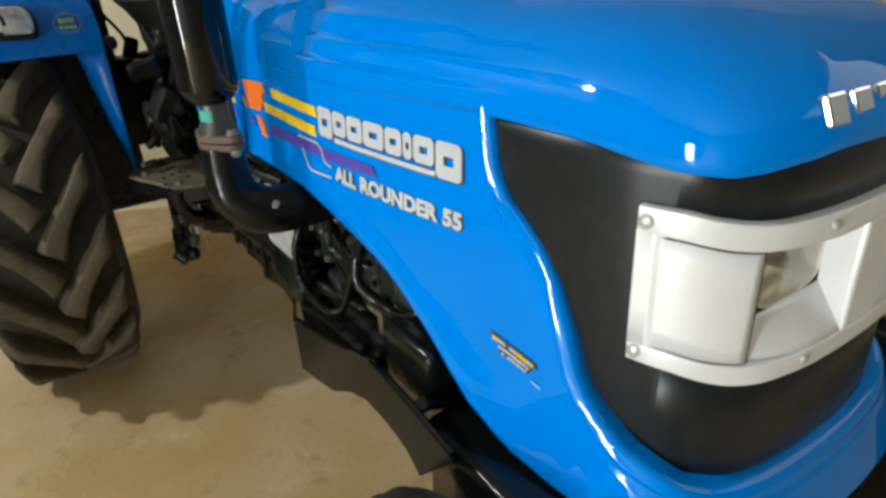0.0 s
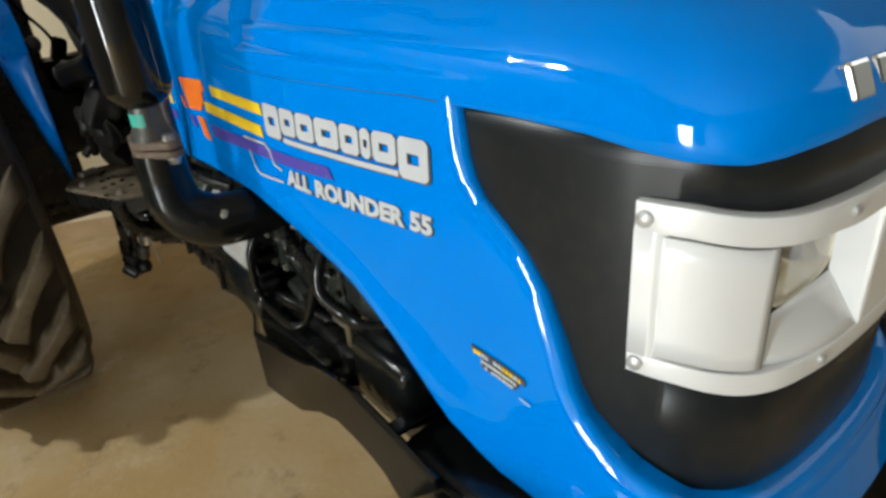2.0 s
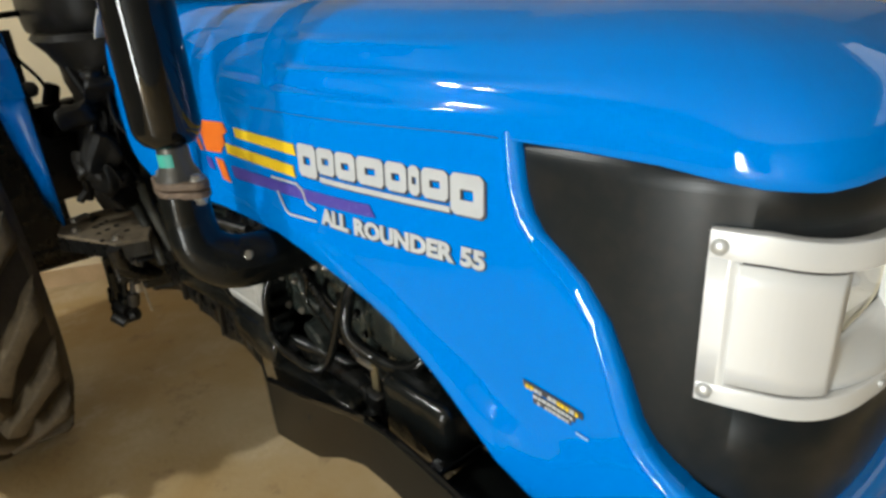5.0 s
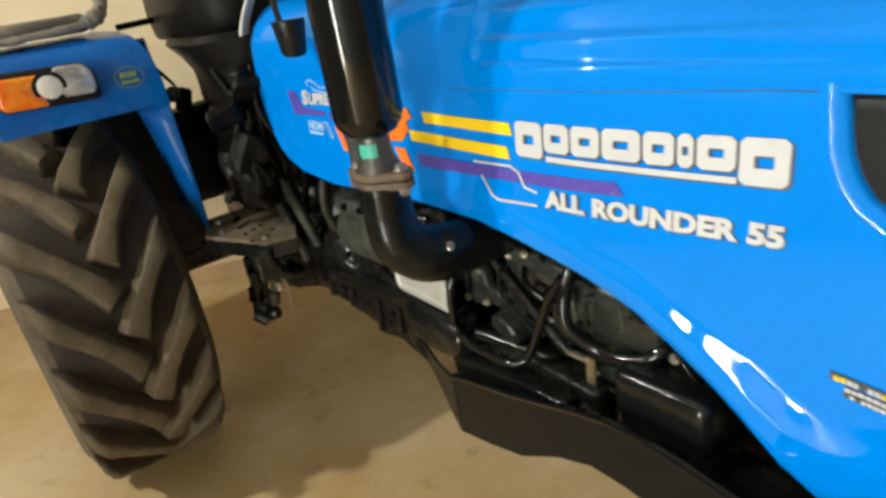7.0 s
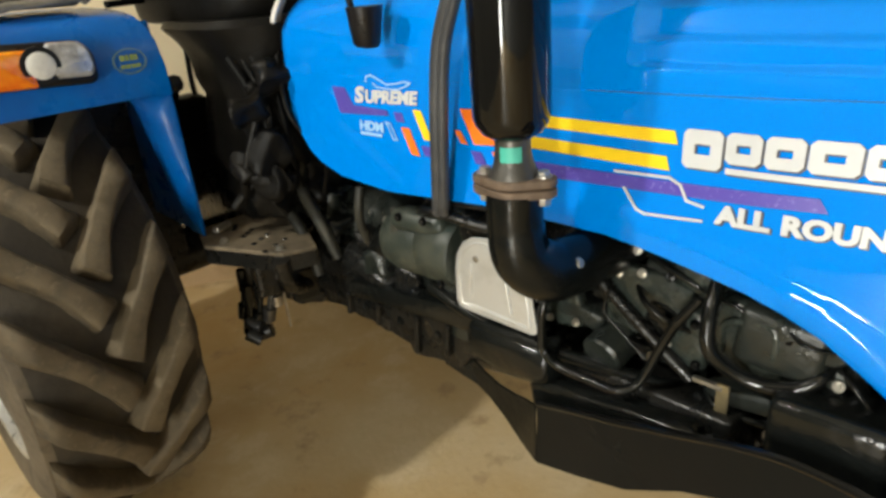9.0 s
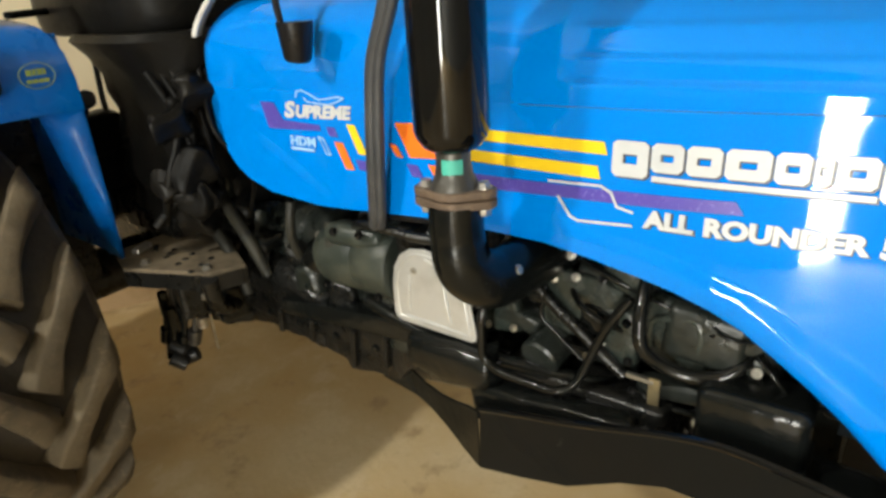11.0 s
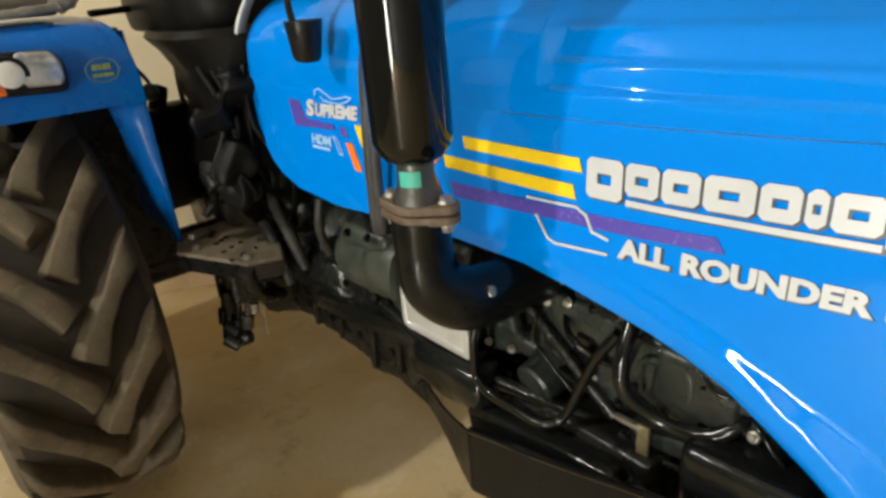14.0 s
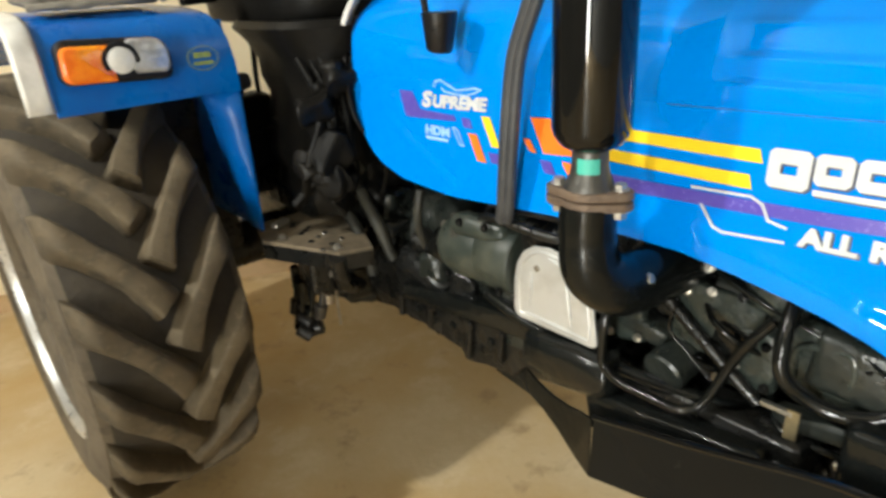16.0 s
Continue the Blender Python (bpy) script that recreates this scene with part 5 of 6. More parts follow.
# ---- gearbox and clutch housing ----
bm = bmesh.new()
rows = []
for y, hw, z0, z1 in ((1.42, 0.20, 0.60, 0.98), (1.44, 0.27, 0.56, 1.0), (1.50, 0.275, 0.54, 1.02), (1.56, 0.275, 0.53, 1.03), (1.60, 0.285, 0.525, 1.04), (1.66, 0.285, 0.52, 1.04), (1.68, 0.262, 0.54, 1.02), (1.80, 0.235, 0.555, 0.99), (1.95, 0.205, 0.57, 0.95),
                      (2.05, 0.20, 0.58, 0.92), (2.07, 0.225, 0.565, 0.93), (2.13, 0.225, 0.565, 0.93), (2.15, 0.20, 0.575, 0.92), (2.6, 0.21, 0.56, 0.95), (3.2, 0.22, 0.5, 0.98)):
    r = []
    for k in range(20):
        a = 2 * math.pi * k / 20
        c, s_ = math.cos(a), math.sin(a)
        e = 0.55
        r.append(Vector((MID - 0.0 + (hw + 0.04) * math.copysign(abs(c) ** e, c), y, (z0 + z1) / 2 + (z1 - z0) / 2 * math.copysign(abs(s_) ** e, s_))))
    rows.append(r)
vs = grid(bm, rows, True)
bm.faces.new(vs[0])
bm.faces.new(list(reversed(vs[-1])))
bmesh.ops.recalc_face_normals(bm, faces=bm.faces)
gearbox = smooth(part("gearbox", bm, CAST_DUSTY, tractor, "dusty black cast gearbox and clutch housing"), 35)
for k in range(5):
    bm = bmesh.new()
    bolt(bm, (-0.215, 2.10, 0.62 + 0.065 * k), (-1, 0, 0), 0.010, 0.010)
    part("bolt", bm, BLACK_IRON, gearbox)
for y0, y1, z0, z1 in ((1.70, 2.02, 0.86, 0.80), (1.70, 2.04, 0.72, 0.70), (1.70, 1.98, 0.61, 0.62)):
    bm = bmesh.new()
    box(bm, (0.03, y1 - y0, 0.018), (-0.215, (y0 + y1) / 2, (z0 + z1) / 2), (math.degrees(math.atan2(z1 - z0, y1 - y0)), 0, -7), bevel=0.005)
    part("rib", bm, BLACK_DUSTY, gearbox)
bm = bmesh.new()
box(bm, (0.03, 0.16, 0.12), (-0.235, 1.80, 0.87), (0, 0, -8), bevel=0.012)
part("cover_plate", bm, CAST_DUSTY, gearbox)
for dy in (-0.06, 0.06):
    for dz in (-0.045, 0.045):
        bm = bmesh.new()
        bolt(bm, (-0.250 + 0.14 * dy * -1, 1.80 + dy, 0.87 + dz), (-1, 0, 0), 0.008, 0.008)
        part("bolt", bm, STEEL, gearbox)
# pedal arms and levers behind the step
for (a, b, c, d), r in ((((-0.285, 2.31, 0.93), (-0.295, 2.27, 0.885), (-0.295, 2.20, 0.81), (-0.285, 2.165, 0.69)), 0.017), (((-0.27, 2.22, 0.96), (-0.285, 2.17, 0.92), (-0.285, 2.11, 0.85), (-0.27, 2.08, 0.76)), 0.016),
                         (((-0.27, 1.935, 0.99), (-0.28, 1.935, 0.95), (-0.28, 1.94, 0.90), (-0.26, 1.945, 0.84)), 0.012)):
    bm = bmesh.new()
    tube(bm, [a, b, c, d], r, 12, 6)
    smooth(part("pedal_arm", bm, ARM_DUST, tractor, "black bent pedal arm"))
for (x, y, z), s_ in (((-0.26, 2.28, 0.98), (0.10, 0.16, 0.10)), ((-0.22, 2.45, 0.90), (0.16, 0.20, 0.14)), ((-0.20, 2.25, 0.88), (0.10, 0.2, 0.09)), ((-0.235, 1.93, 0.78), (0.06, 0.10, 0.08))):
    bm = bmesh.new()
    lumpy_box(bm, s_, (x, y, z), (8, 5, 12), 0.02, 0.022)
    smooth(part("linkage_bracket", bm, CAST_DUSTY, gearbox), 60)

# ---- dashboard and steering column behind the bonnet ----
bm = bmesh.new()
rows = []
for z, k in ((1.378, 0.93), (1.384, 0.985), (1.396, 1.0), (1.46, 1.02), (1.58, 1.0), (1.66, 0.95), (1.70, 0.8)):
    r = []
    for j in range(28):
        a = 2 * math.pi * j / 28
        c, s_ = math.cos(a), math.sin(a)
        r.append(Vector((MID + 0.42 * k * math.copysign(abs(c) ** 0.4, c), 2.60 + 0.36 * k * math.copysign(abs(s_) ** 0.45, s_), z)))
    rows.append(r)
vs = grid(bm, rows, True)
bm.faces.new(list(reversed(vs[0])))
bm.faces.new(vs[-1])
console = smooth(part("dashboard", bm, CONSOLE_BLACK, tractor, "black plastic dashboard tub behind the bonnet"), 40)
bm = bmesh.new()
rows = []
for z, k in ((0.90, 0.94), (0.96, 0.90), (1.02, 0.95), (1.08, 0.90), (1.13, 0.93), (1.18, 0.91), (1.23, 0.935), (1.28, 0.97), (1.33, 1.01), (1.37, 1.05), (1.388, 1.02)):
    r = []
    for j in range(24):
        a = 2 * math.pi * j / 24
        c, s_ = math.cos(a), math.sin(a)
        r.append(Vector((MID + (0.43 + 0.035 * noise.noise(Vector((c * 2, s_ * 2, z * 9)))) * k * math.copysign(abs(c) ** 0.4, c), 2.42 + (0.25 + 0.04 * noise.noise(Vector((c * 3, 5 + s_ * 3, z * 11)))) * k * math.copysign(abs(s_) ** 0.45, s_), z)))
    rows.append(r)
vs = grid(bm, rows, True)
bm.faces.new(list(reversed(vs[0])))
bm.faces.new(vs[-1])
smooth(part("console_base", bm, CONSOLE_BLACK, console, "dusty black console base"), 40)
bm = bmesh.new()
tube(bm, [(-0.455, 2.75, 1.37), (-0.417, 2.75, 1.309), (-0.364, 2.75, 1.22), (-0.345, 2.78, 1.10)], 0.006, 8, 5)
smooth(part("hand_lever", bm, BLACK_IRON, tractor, "thin black control lever"))
bm = bmesh.new()
tube(bm, [(-0.272, 2.75, 1.30), (-0.276, 2.75, 1.24), (-0.278, 2.75, 1.182), (-0.269, 2.76, 1.123), (-0.25, 2.80, 1.02)], 0.009, 8, 5)
smooth(part("hand_lever", bm, BLACK_IRON, tractor, "thin black control lever"))
bm = bmesh.new()
lumpy_box(bm, (0.09, 0.12, 0.11), (-0.29, 2.50, 1.11), (0, 0, 15), 0.02, 0.03)
part("lever_quadrant", bm, BLACK_DUSTY, tractor, "dusty black lever quadrant")
bm = bmesh.new()
lumpy_box(bm, (0.17, 0.14, 0.12), (-0.325, 2.78, 1.095), (0, 0, 8), 0.02, 0.02)
lumpy_box(bm, (0.045, 0.05, 0.075), (-0.350, 2.755, 1.185), (0, 12, 0), 0.012, 0.012)
smooth(part("lever_base", bm, CONSOLE_BLACK, tractor, "lumpy black lever base with a rubber boot"), 60)
for k in range(16):
    bm = bmesh.new()
    lumpy_box(bm, (rng.uniform(0.05, 0.13), rng.uniform(0.04, 0.09), rng.uniform(0.05, 0.14)), (rng.uniform(-0.40, -0.22), rng.uniform(2.14, 2.30), rng.uniform(0.92, 1.27)), (rng.uniform(-25, 25), rng.uniform(-25, 25), rng.uniform(-30, 30)), 0.015, 0.03)
    smooth(part("linkage", bm, CONSOLE_BLACK, console), 60)
for k in range(6):
    x, y = rng.uniform(-0.38, -0.22), rng.uniform(2.10, 2.24)
    bm = bmesh.new()
    tube(bm, [(x, y + 0.05, 1.30), (x + rng.uniform(-0.04, 0.04), y, 1.16), (x + rng.uniform(-0.06, 0.06), y - 0.02, 1.04), (x + rng.uniform(-0.08, 0.08), y + 0.04, 0.92)], rng.choice((0.006, 0.009, 0.012)), 8, 5)
    smooth(part("cable", bm, CONSOLE_BLACK, console), 60)
# pale rear edge of the bonnet
bm = bmesh.new()
rows = []
for k in range(13):
    u = k / 12
    z = 1.375 + 0.12 * u
    y = 2.122 - 0.12 * u ** 1.5
    rows.append([Vector((-0.318 + 0.02 * u, y + 0.004, z)), Vector((-0.312 + 0.02 * u, y + 0.026, z + 0.002)), Vector((-0.285 + 0.02 * u, y + 0.030, z + 0.002))])
grid(bm, rows)
bmesh.ops.recalc_face_normals(bm, faces=bm.faces)
thick(smooth(part("cowl_edge", bm, WHITE_WRAP, tractor, "pale worn edge of the rear cowl"), 50), 0.005, -1.0)
# plastic cup hung by a strap in front of the panel
bm = bmesh.new()
tube(bm, [(-0.349, 1.738, 1.336), (-0.349, 1.737, 1.342), (-0.349, 1.733, 1.40), (-0.349, 1.733, 1.408)], [0.023, 0.027, 0.035, 0.036], 28, 1)
cup = smooth(part("relay_cup", bm, BLACK_PLASTIC, tractor, "black plastic cup cap on the bonnet side"), 40)
bm = bmesh.new()
tube(bm, [(-0.352, 1.768, 1.40), (-0.352, 1.775, 1.44), (-0.345, 1.79, 1.52), (-0.33, 1.80, 1.60)], 0.007, 10, 5)
smooth(part("strap", bm, BLACK_PLASTIC, cup))
# thick grey rubber hose down the side
bm = bmesh.new()
hp = [(-0.342, 1.475, 1.62), (-0.343, 1.485, 1.50), (-0.343, 1.505, 1.43), (-0.344, 1.543, 1.34), (-0.344, 1.560, 1.24), (-0.343, 1.570, 1.15), (-0.336, 1.585, 1.05), (-0.325, 1.60, 1.01)]
tube(bm, hp, 0.0135, 12, 6)
side_hose = smooth(part("side_hose", bm, HOSE, tractor, "grey rubber hose pair down the bonnet side"))
bm = bmesh.new()
tube(bm, [(x - 0.004, y - 0.021, z + 0.004) for x, y, z in hp], 0.0105, 12, 6)
smooth(part("hose", bm, HOSE, side_hose))

# ---- engine under the bonnet ----
bm = bmesh.new()
box(bm, (0.34, 0.78, 0.40), (MID, 1.14, 0.80), bevel=0.015)
box(bm, (0.30, 0.72, 0.14), (MID, 1.14, 1.06), bevel=0.012)
engine = part("engine", bm, CAST_DUSTY, tractor, "black painted engine block with pipes and hoses")
bm = bmesh.new()
box(bm, (0.30, 0.80, 0.12), (MID, 1.16, 0.555), bevel=0.02)
part("oil_pan", bm, BLACK_IRON, engine)
bm = bmesh.new()
prism(bm, [(1.595, 0.80), (1.594, 0.872), (1.586, 0.912), (1.568, 0.942), (1.540, 0.961), (1.50, 0.968), (1.46, 0.962), (1.42, 0.938), (1.395, 0.90), (1.378, 0.80), (1.382, 0.790), (1.392, 0.786), (1.575, 0.784), (1.589, 0.788)], -0.298, -0.292)
bevelled(bm, 0.002)
shield = part("heat_shield", bm, ALU, tractor, "stamped aluminium heat shield plate")
bm = bmesh.new()
ring_ = [(1.582, 0.87), (1.574, 0.905), (1.555, 0.934), (1.53, 0.950), (1.50, 0.955), (1.465, 0.949), (1.43, 0.927), (1.408, 0.89), (1.395, 0.81), (1.41, 0.799), (1.48, 0.798), (1.565, 0.797), (1.58, 0.81), (1.582, 0.87)]
tube(bm, [(-0.298, y, z) for y, z in ring_], 0.0032, 8, 4)
smooth(part("pressed_rim", bm, ALU, shield))
for y0, z0, y1, z1 in ((1.545, 0.90, 1.55, 0.82), (1.455, 0.90, 1.44, 0.815), (1.50, 0.945, 1.43, 0.93), (1.56, 0.802, 1.40, 0.80)):
    bm = bmesh.new()
    tube(bm, [(-0.2985, y0, z0), (-0.2985, (y0 + y1) / 2, (z0 + z1) / 2), (-0.2985, y1, z1)], [0.003, 0.005, 0.003], 8, 4)
    smooth(part("pressed_rib", bm, ALU, shield))
bm = bmesh.new()
bolt(bm, (-0.2985, 1.53, 0.915), (-1, 0, 0), 0.005, 0.004)
part("bolt", bm, STEEL, shield)
bm = bmesh.new()
rod(bm, (-0.10, 1.48, 0.875), (-0.285, 1.48, 0.875), 0.085, 28)
smooth(part("starter_motor", bm, BLACK_IRON, engine), 40)
bm = bmesh.new()
rod(bm, (-0.22, 1.60, 0.955), (-0.22, 1.40, 0.965), 0.055, 24)
smooth(part("starter_drum", bm, BLACK_DUSTY, engine), 40)
bm = bmesh.new()
tube(bm, [(-0.238, 1.600, 0.893), (-0.238, 1.606, 0.893), (-0.238, 1.70, 0.886), (-0.238, 1.705, 0.886), (-0.238, 1.712, 0.885), (-0.238, 1.80, 0.877), (-0.238, 1.83, 0.874), (-0.238, 1.86, 0.871)], [0.080, 0.084, 0.084, 0.080, 0.082, 0.080, 0.072, 0.050], 32, 1)
barrel_ob = smooth(part("starter_barrel", bm, DRUM_DUST, engine, "dusty grey-green starter motor barrel"), 40)
bm = bmesh.new()
lumpy_box(bm, (0.05, 0.16, 0.05), (-0.285, 1.70, 0.955), (-4, 25, 3), 0.016, 0.010)
smooth(part("solenoid", bm, DRUM_DUST, barrel_ob), 60)
bm = bmesh.new()
box(bm, (0.012, 0.03, 0.10), (-0.30, 1.775, 0.925), (-8, 14, 0), bevel=0.004)
part("strap", bm, ARM_DUST, barrel_ob)
for y, z in ((1.66, 0.975), (1.74, 0.968), (1.63, 0.83), (1.80, 0.82)):
    bm = bmesh.new()
    bolt(bm, (-0.308 if z < 0.9 else -0.318, y, z), (-1, 0, 0.2), 0.007, 0.007)
    part("bolt", bm, BLACK_GLOSS, barrel_ob)
# flat rail under the starter with a stepped lower web
bm = bmesh.new()
prism(bm, [(2.02, 0.712), (1.85, 0.737), (1.70, 0.757), (1.56, 0.774), (1.385, 0.790), (1.385, 0.752), (1.56, 0.722), (1.85, 0.690), (2.02, 0.668)], -0.288, -0.200)
bevelled(bm, 0.004, 2)
rail = smooth(part("chassis_rail", bm, BLACK_IRON, tractor, "black flat chassis rail under the starter"), 30)
bm = bmesh.new()
prism(bm, [(2.20, 0.69), (1.38, 0.76), (1.385, 0.70), (1.45, 0.672), (1.53, 0.655), (1.60, 0.628), (1.63, 0.588), (1.72, 0.578), (1.76, 0.566), (1.80, 0.558), (1.815, 0.584), (1.88, 0.590), (1.93, 0.602), (2.02, 0.592), (2.10, 0.600), (2.20, 0.582)], -0.268, -0.19)
bevelled(bm, 0.006, 2)
web = smooth(part("web", bm, BLACK_DUSTY, rail, "dusty black stepped web"), 30)
for y, z in ((1.46, 0.722), (1.58, 0.688), (1.70, 0.655), (1.84, 0.645), (1.98, 0.64), (2.10, 0.64)):
    bm = bmesh.new()
    bolt(bm, (-0.267, y, z), (-1, 0, 0), 0.009, 0.008)
    part("bolt", bm, BLACK_IRON, rail)
for y, z, h in ((1.66, 0.66, 0.09), (1.77, 0.635, 0.11), (1.92, 0.640, 0.07), (2.05, 0.632, 0.07)):
    bm = bmesh.new()
    box(bm, (0.022, 0.016, h), (-0.272, y, z), (6, 0, 0), bevel=0.005)
    part("rib", bm, BLACK_DUSTY, rail)

PIPES = (
    # looped oil pipe, ring hose, fuel pipes, wiring
    ("oil_pipe", [(-0.27, 1.350, 0.93), (-0.305, 1.355, 0.869), (-0.312, 1.355, 0.805), (-0.312, 1.350, 0.772), (-0.312, 1.315, 0.753), (-0.312, 1.251, 0.752), (-0.308, 1.195, 0.753), (-0.285, 1.165, 0.770), (-0.27, 1.133, 0.855), (-0.27, 1.108, 0.909), (-0.262, 1.080, 0.955)], 0.009, OILY_BLACK),
    ("ring_hose", [(-0.25, 1.06, 0.99), (-0.285, 1.055, 0.94), (-0.295, 1.045, 0.89), (-0.275, 1.01, 0.852), (-0.265, 0.97, 0.842), (-0.255, 0.925, 0.852), (-0.235, 0.90, 0.875), (-0.18, 0.89, 0.89)], 0.0125, OILY_BLACK),
    ("push_rod", [(-0.25, 1.310, 0.958), (-0.25, 1.211, 0.881), (-0.25, 1.125, 0.817), (-0.248, 1.09, 0.79)], 0.011, BLACK_DUSTY),
    ("fuel_pipe", [(-0.26, 1.245, 0.92), (-0.265, 1.25, 0.875), (-0.262, 1.22, 0.845), (-0.255, 1.17, 0.80)], 0.003, OILY_BLACK),
    ("fuel_pipe", [(-0.20, 1.25, 1.03), (-0.245, 1.18, 1.015), (-0.25, 1.10, 1.005), (-0.23, 1.03, 0.985), (-0.18, 1.0, 0.96)], 0.006, OILY_BLACK),
    ("fuel_pipe", [(-0.20, 1.24, 1.00), (-0.238, 1.16, 0.985), (-0.24, 1.10, 0.965), (-0.22, 1.05, 0.94)], 0.006, BLACK_IRON),
    ("side_rail", [(-0.275, 1.70, 0.79), (-0.285, 1.55, 0.765), (-0.28, 1.40, 0.752), (-0.25, 1.25, 0.742), (-0.21, 1.05, 0.735)], 0.016, BLACK_IRON),
    ("radiator_hose", [(-0.15, 1.02, 0.72), (-0.20, 0.96, 0.715), (-0.225, 0.88, 0.71), (-0.225, 0.78, 0.69), (-0.215, 0.66, 0.68), (-0.20, 0.52, 0.675)], 0.032, BLACK_PLASTIC),
    ("wiring", [(-0.22, 1.36, 0.70), (-0.27, 1.26, 0.665), (-0.26, 1.15, 0.66), (-0.22, 1.05, 0.66)], 0.007, BLACK_PLASTIC),
    ("wiring", [(-0.25, 1.75, 0.93), (-0.30, 1.68, 0.99), (-0.32, 1.60, 1.005), (-0.315, 1.50, 1.0), (-0.29, 1.42, 0.995)], 0.010, BLACK_DUSTY),
    ("wiring", [(-0.25, 1.72, 0.97), (-0.29, 1.66, 1.02), (-0.30, 1.55, 1.03), (-0.28, 1.45, 1.03)], 0.007, BLACK_PLASTIC),
    ("breather_pipe", [(-0.15, 0.93, 1.0), (-0.21, 0.90, 0.96), (-0.22, 0.87, 0.90), (-0.2, 0.85, 0.82)], 0.012, BLACK_IRON),
)
for name, pts, r, mat in PIPES:
    bm = bmesh.new()
    tube(bm, pts, r, 12, 6)
    smooth(part(name, bm, mat, engine))
BLOCKS = (
    ("injection_pump", (0.09, 0.16, 0.10), (-0.17, 1.12, 0.90), (0, 0, 4), CAST_DUSTY), ("fuel_filter_head", (0.10, 0.14, 0.05), (-0.18, 1.00, 1.00), (0, 6, 0), CAST_DUSTY),
    ("alternator_bracket", (0.05, 0.12, 0.09), (-0.20, 0.98, 0.91), (0, 0, 6), CAST_DUSTY), ("tappet_cover", (0.03, 0.18, 0.12), (-0.135, 1.28, 0.85), (0, 0, 0), BLACK_IRON),
    ("mount_block", (0.09, 0.12, 0.09), (-0.19, 1.40, 0.70), (0, 0, 0), BLACK_IRON), ("mount_block", (0.08, 0.10, 0.10), (-0.18, 1.02, 0.66), (0, 0, 0), BLACK_IRON),
    ("side_plate", (0.025, 0.24, 0.14), (-0.14, 1.14, 0.74), (0, 0, 0), BLACK_IRON), ("pump_flange", (0.03, 0.09, 0.09), (-0.225, 1.145, 0.865), (10, 0, 0), BLACK_IRON),
    ("fan_shroud", (0.40, 0.10, 0.36), (MID, 0.74, 0.94), (0, 0, 0), BLACK_PLASTIC), ("radiator", (0.42, 0.08, 0.44), (MID, 0.62, 0.98), (0, 0, 0), BLACK_DUSTY),
    ("battery_tray", (0.36, 0.20, 0.03), (MID, 0.47, 0.76), (0, 0, 0), BLACK_IRON),
)
for name, size, at, rot, mat in BLOCKS:
    bm = bmesh.new()
    box(bm, size, at, rot, bevel=0.012, seg=3)
    smooth(part(name, bm, mat, engine), 40)
PANELS = (
    # middle, size, turn
    ((-0.222, 1.185, 0.895), (0.03, 0.15, 0.13), (8, 0, 2)), ((-0.226, 1.115, 0.855), (0.03, 0.07, 0.11), (-6, 0, 0)), ((-0.228, 1.005, 0.893), (0.035, 0.125, 0.115), (14, 0, 3)),
    ((-0.225, 1.36, 0.845), (0.03, 0.085, 0.10), (-10, 0, 0)), ((-0.215, 1.285, 0.985), (0.03, 0.13, 0.045), (10, 0, 0)), ((-0.225, 1.10, 0.975), (0.03, 0.10, 0.05), (16, 0, 0)), ((-0.22, 0.92, 0.845), (0.03, 0.08, 0.10), (20, 0, 0)),
)
for k, (at, size, rot) in enumerate(PANELS):
    bm = bmesh.new()
    lumpy_box(bm, size, at, rot, 0.010, 0.008)
    panel = smooth(part("casting_panel", bm, CAST_GREY if k != 4 else CAST_DUSTY, engine, "dusty grey-green casting"), 50)
    m = pose(*at, *rot)
    for dy, dz in ((-0.38, 0.34), (0.38, 0.34), (0.36, -0.34), (-0.36, -0.36)):
        if (k + int(10 * dy + 9 * dz)) % 4:
            bm = bmesh.new()
            bolt(bm, m @ Vector((-size[0] / 2 - 0.004, dy * size[1], dz * size[2])), (-1, 0.1, 0.35), 0.006, 0.007)
            part("bolt", bm, STEEL if (k + int(10 * dy)) % 3 == 0 else BLACK_GLOSS, panel)
bm = bmesh.new()
tube(bm, [(-0.249, 1.045, 0.868), (-0.252, 1.045, 0.915), (-0.252, 1.02, 0.930), (-0.252, 0.975, 0.935), (-0.252, 0.965, 0.905), (-0.249, 0.97, 0.872)], 0.006, 10, 5)
smooth(part("pressed_rib", bm, CAST_GREY, engine))
# square duct along the frame in front of the engine
bm = bmesh.new()
box(bm, (0.10, 0.165, 0.13), (-0.252, 0.872, 0.788), (0, 0, 2), bevel=0.02, seg=4)
smooth(part("air_duct", bm, BLACK_IRON, engine, "square black duct along the frame"), 40)
CANS = ((("fuel_filter"), (-0.17, 0.965, 0.985), (-0.17, 0.965, 0.87), 0.045), ("oil_filter", (-0.15, 1.25, 0.80), (-0.26, 1.26, 0.77), 0.042), ("pump_barrel", (-0.20, 1.20, 0.955), (-0.20, 1.05, 0.945), 0.022),
        ("pulley", (-0.11, 0.82, 0.86), (-0.11, 0.86, 0.86), 0.075), ("relay_drum", (-0.16, 0.90, 0.93), (-0.245, 0.90, 0.925), 0.032))
for name, a, b, r in CANS:
    bm = bmesh.new()
    rod(bm, a, b, r, 24)
    smooth(part(name, bm, BLACK_IRON if r > 0.05 else CAST_DUSTY, engine), 40)
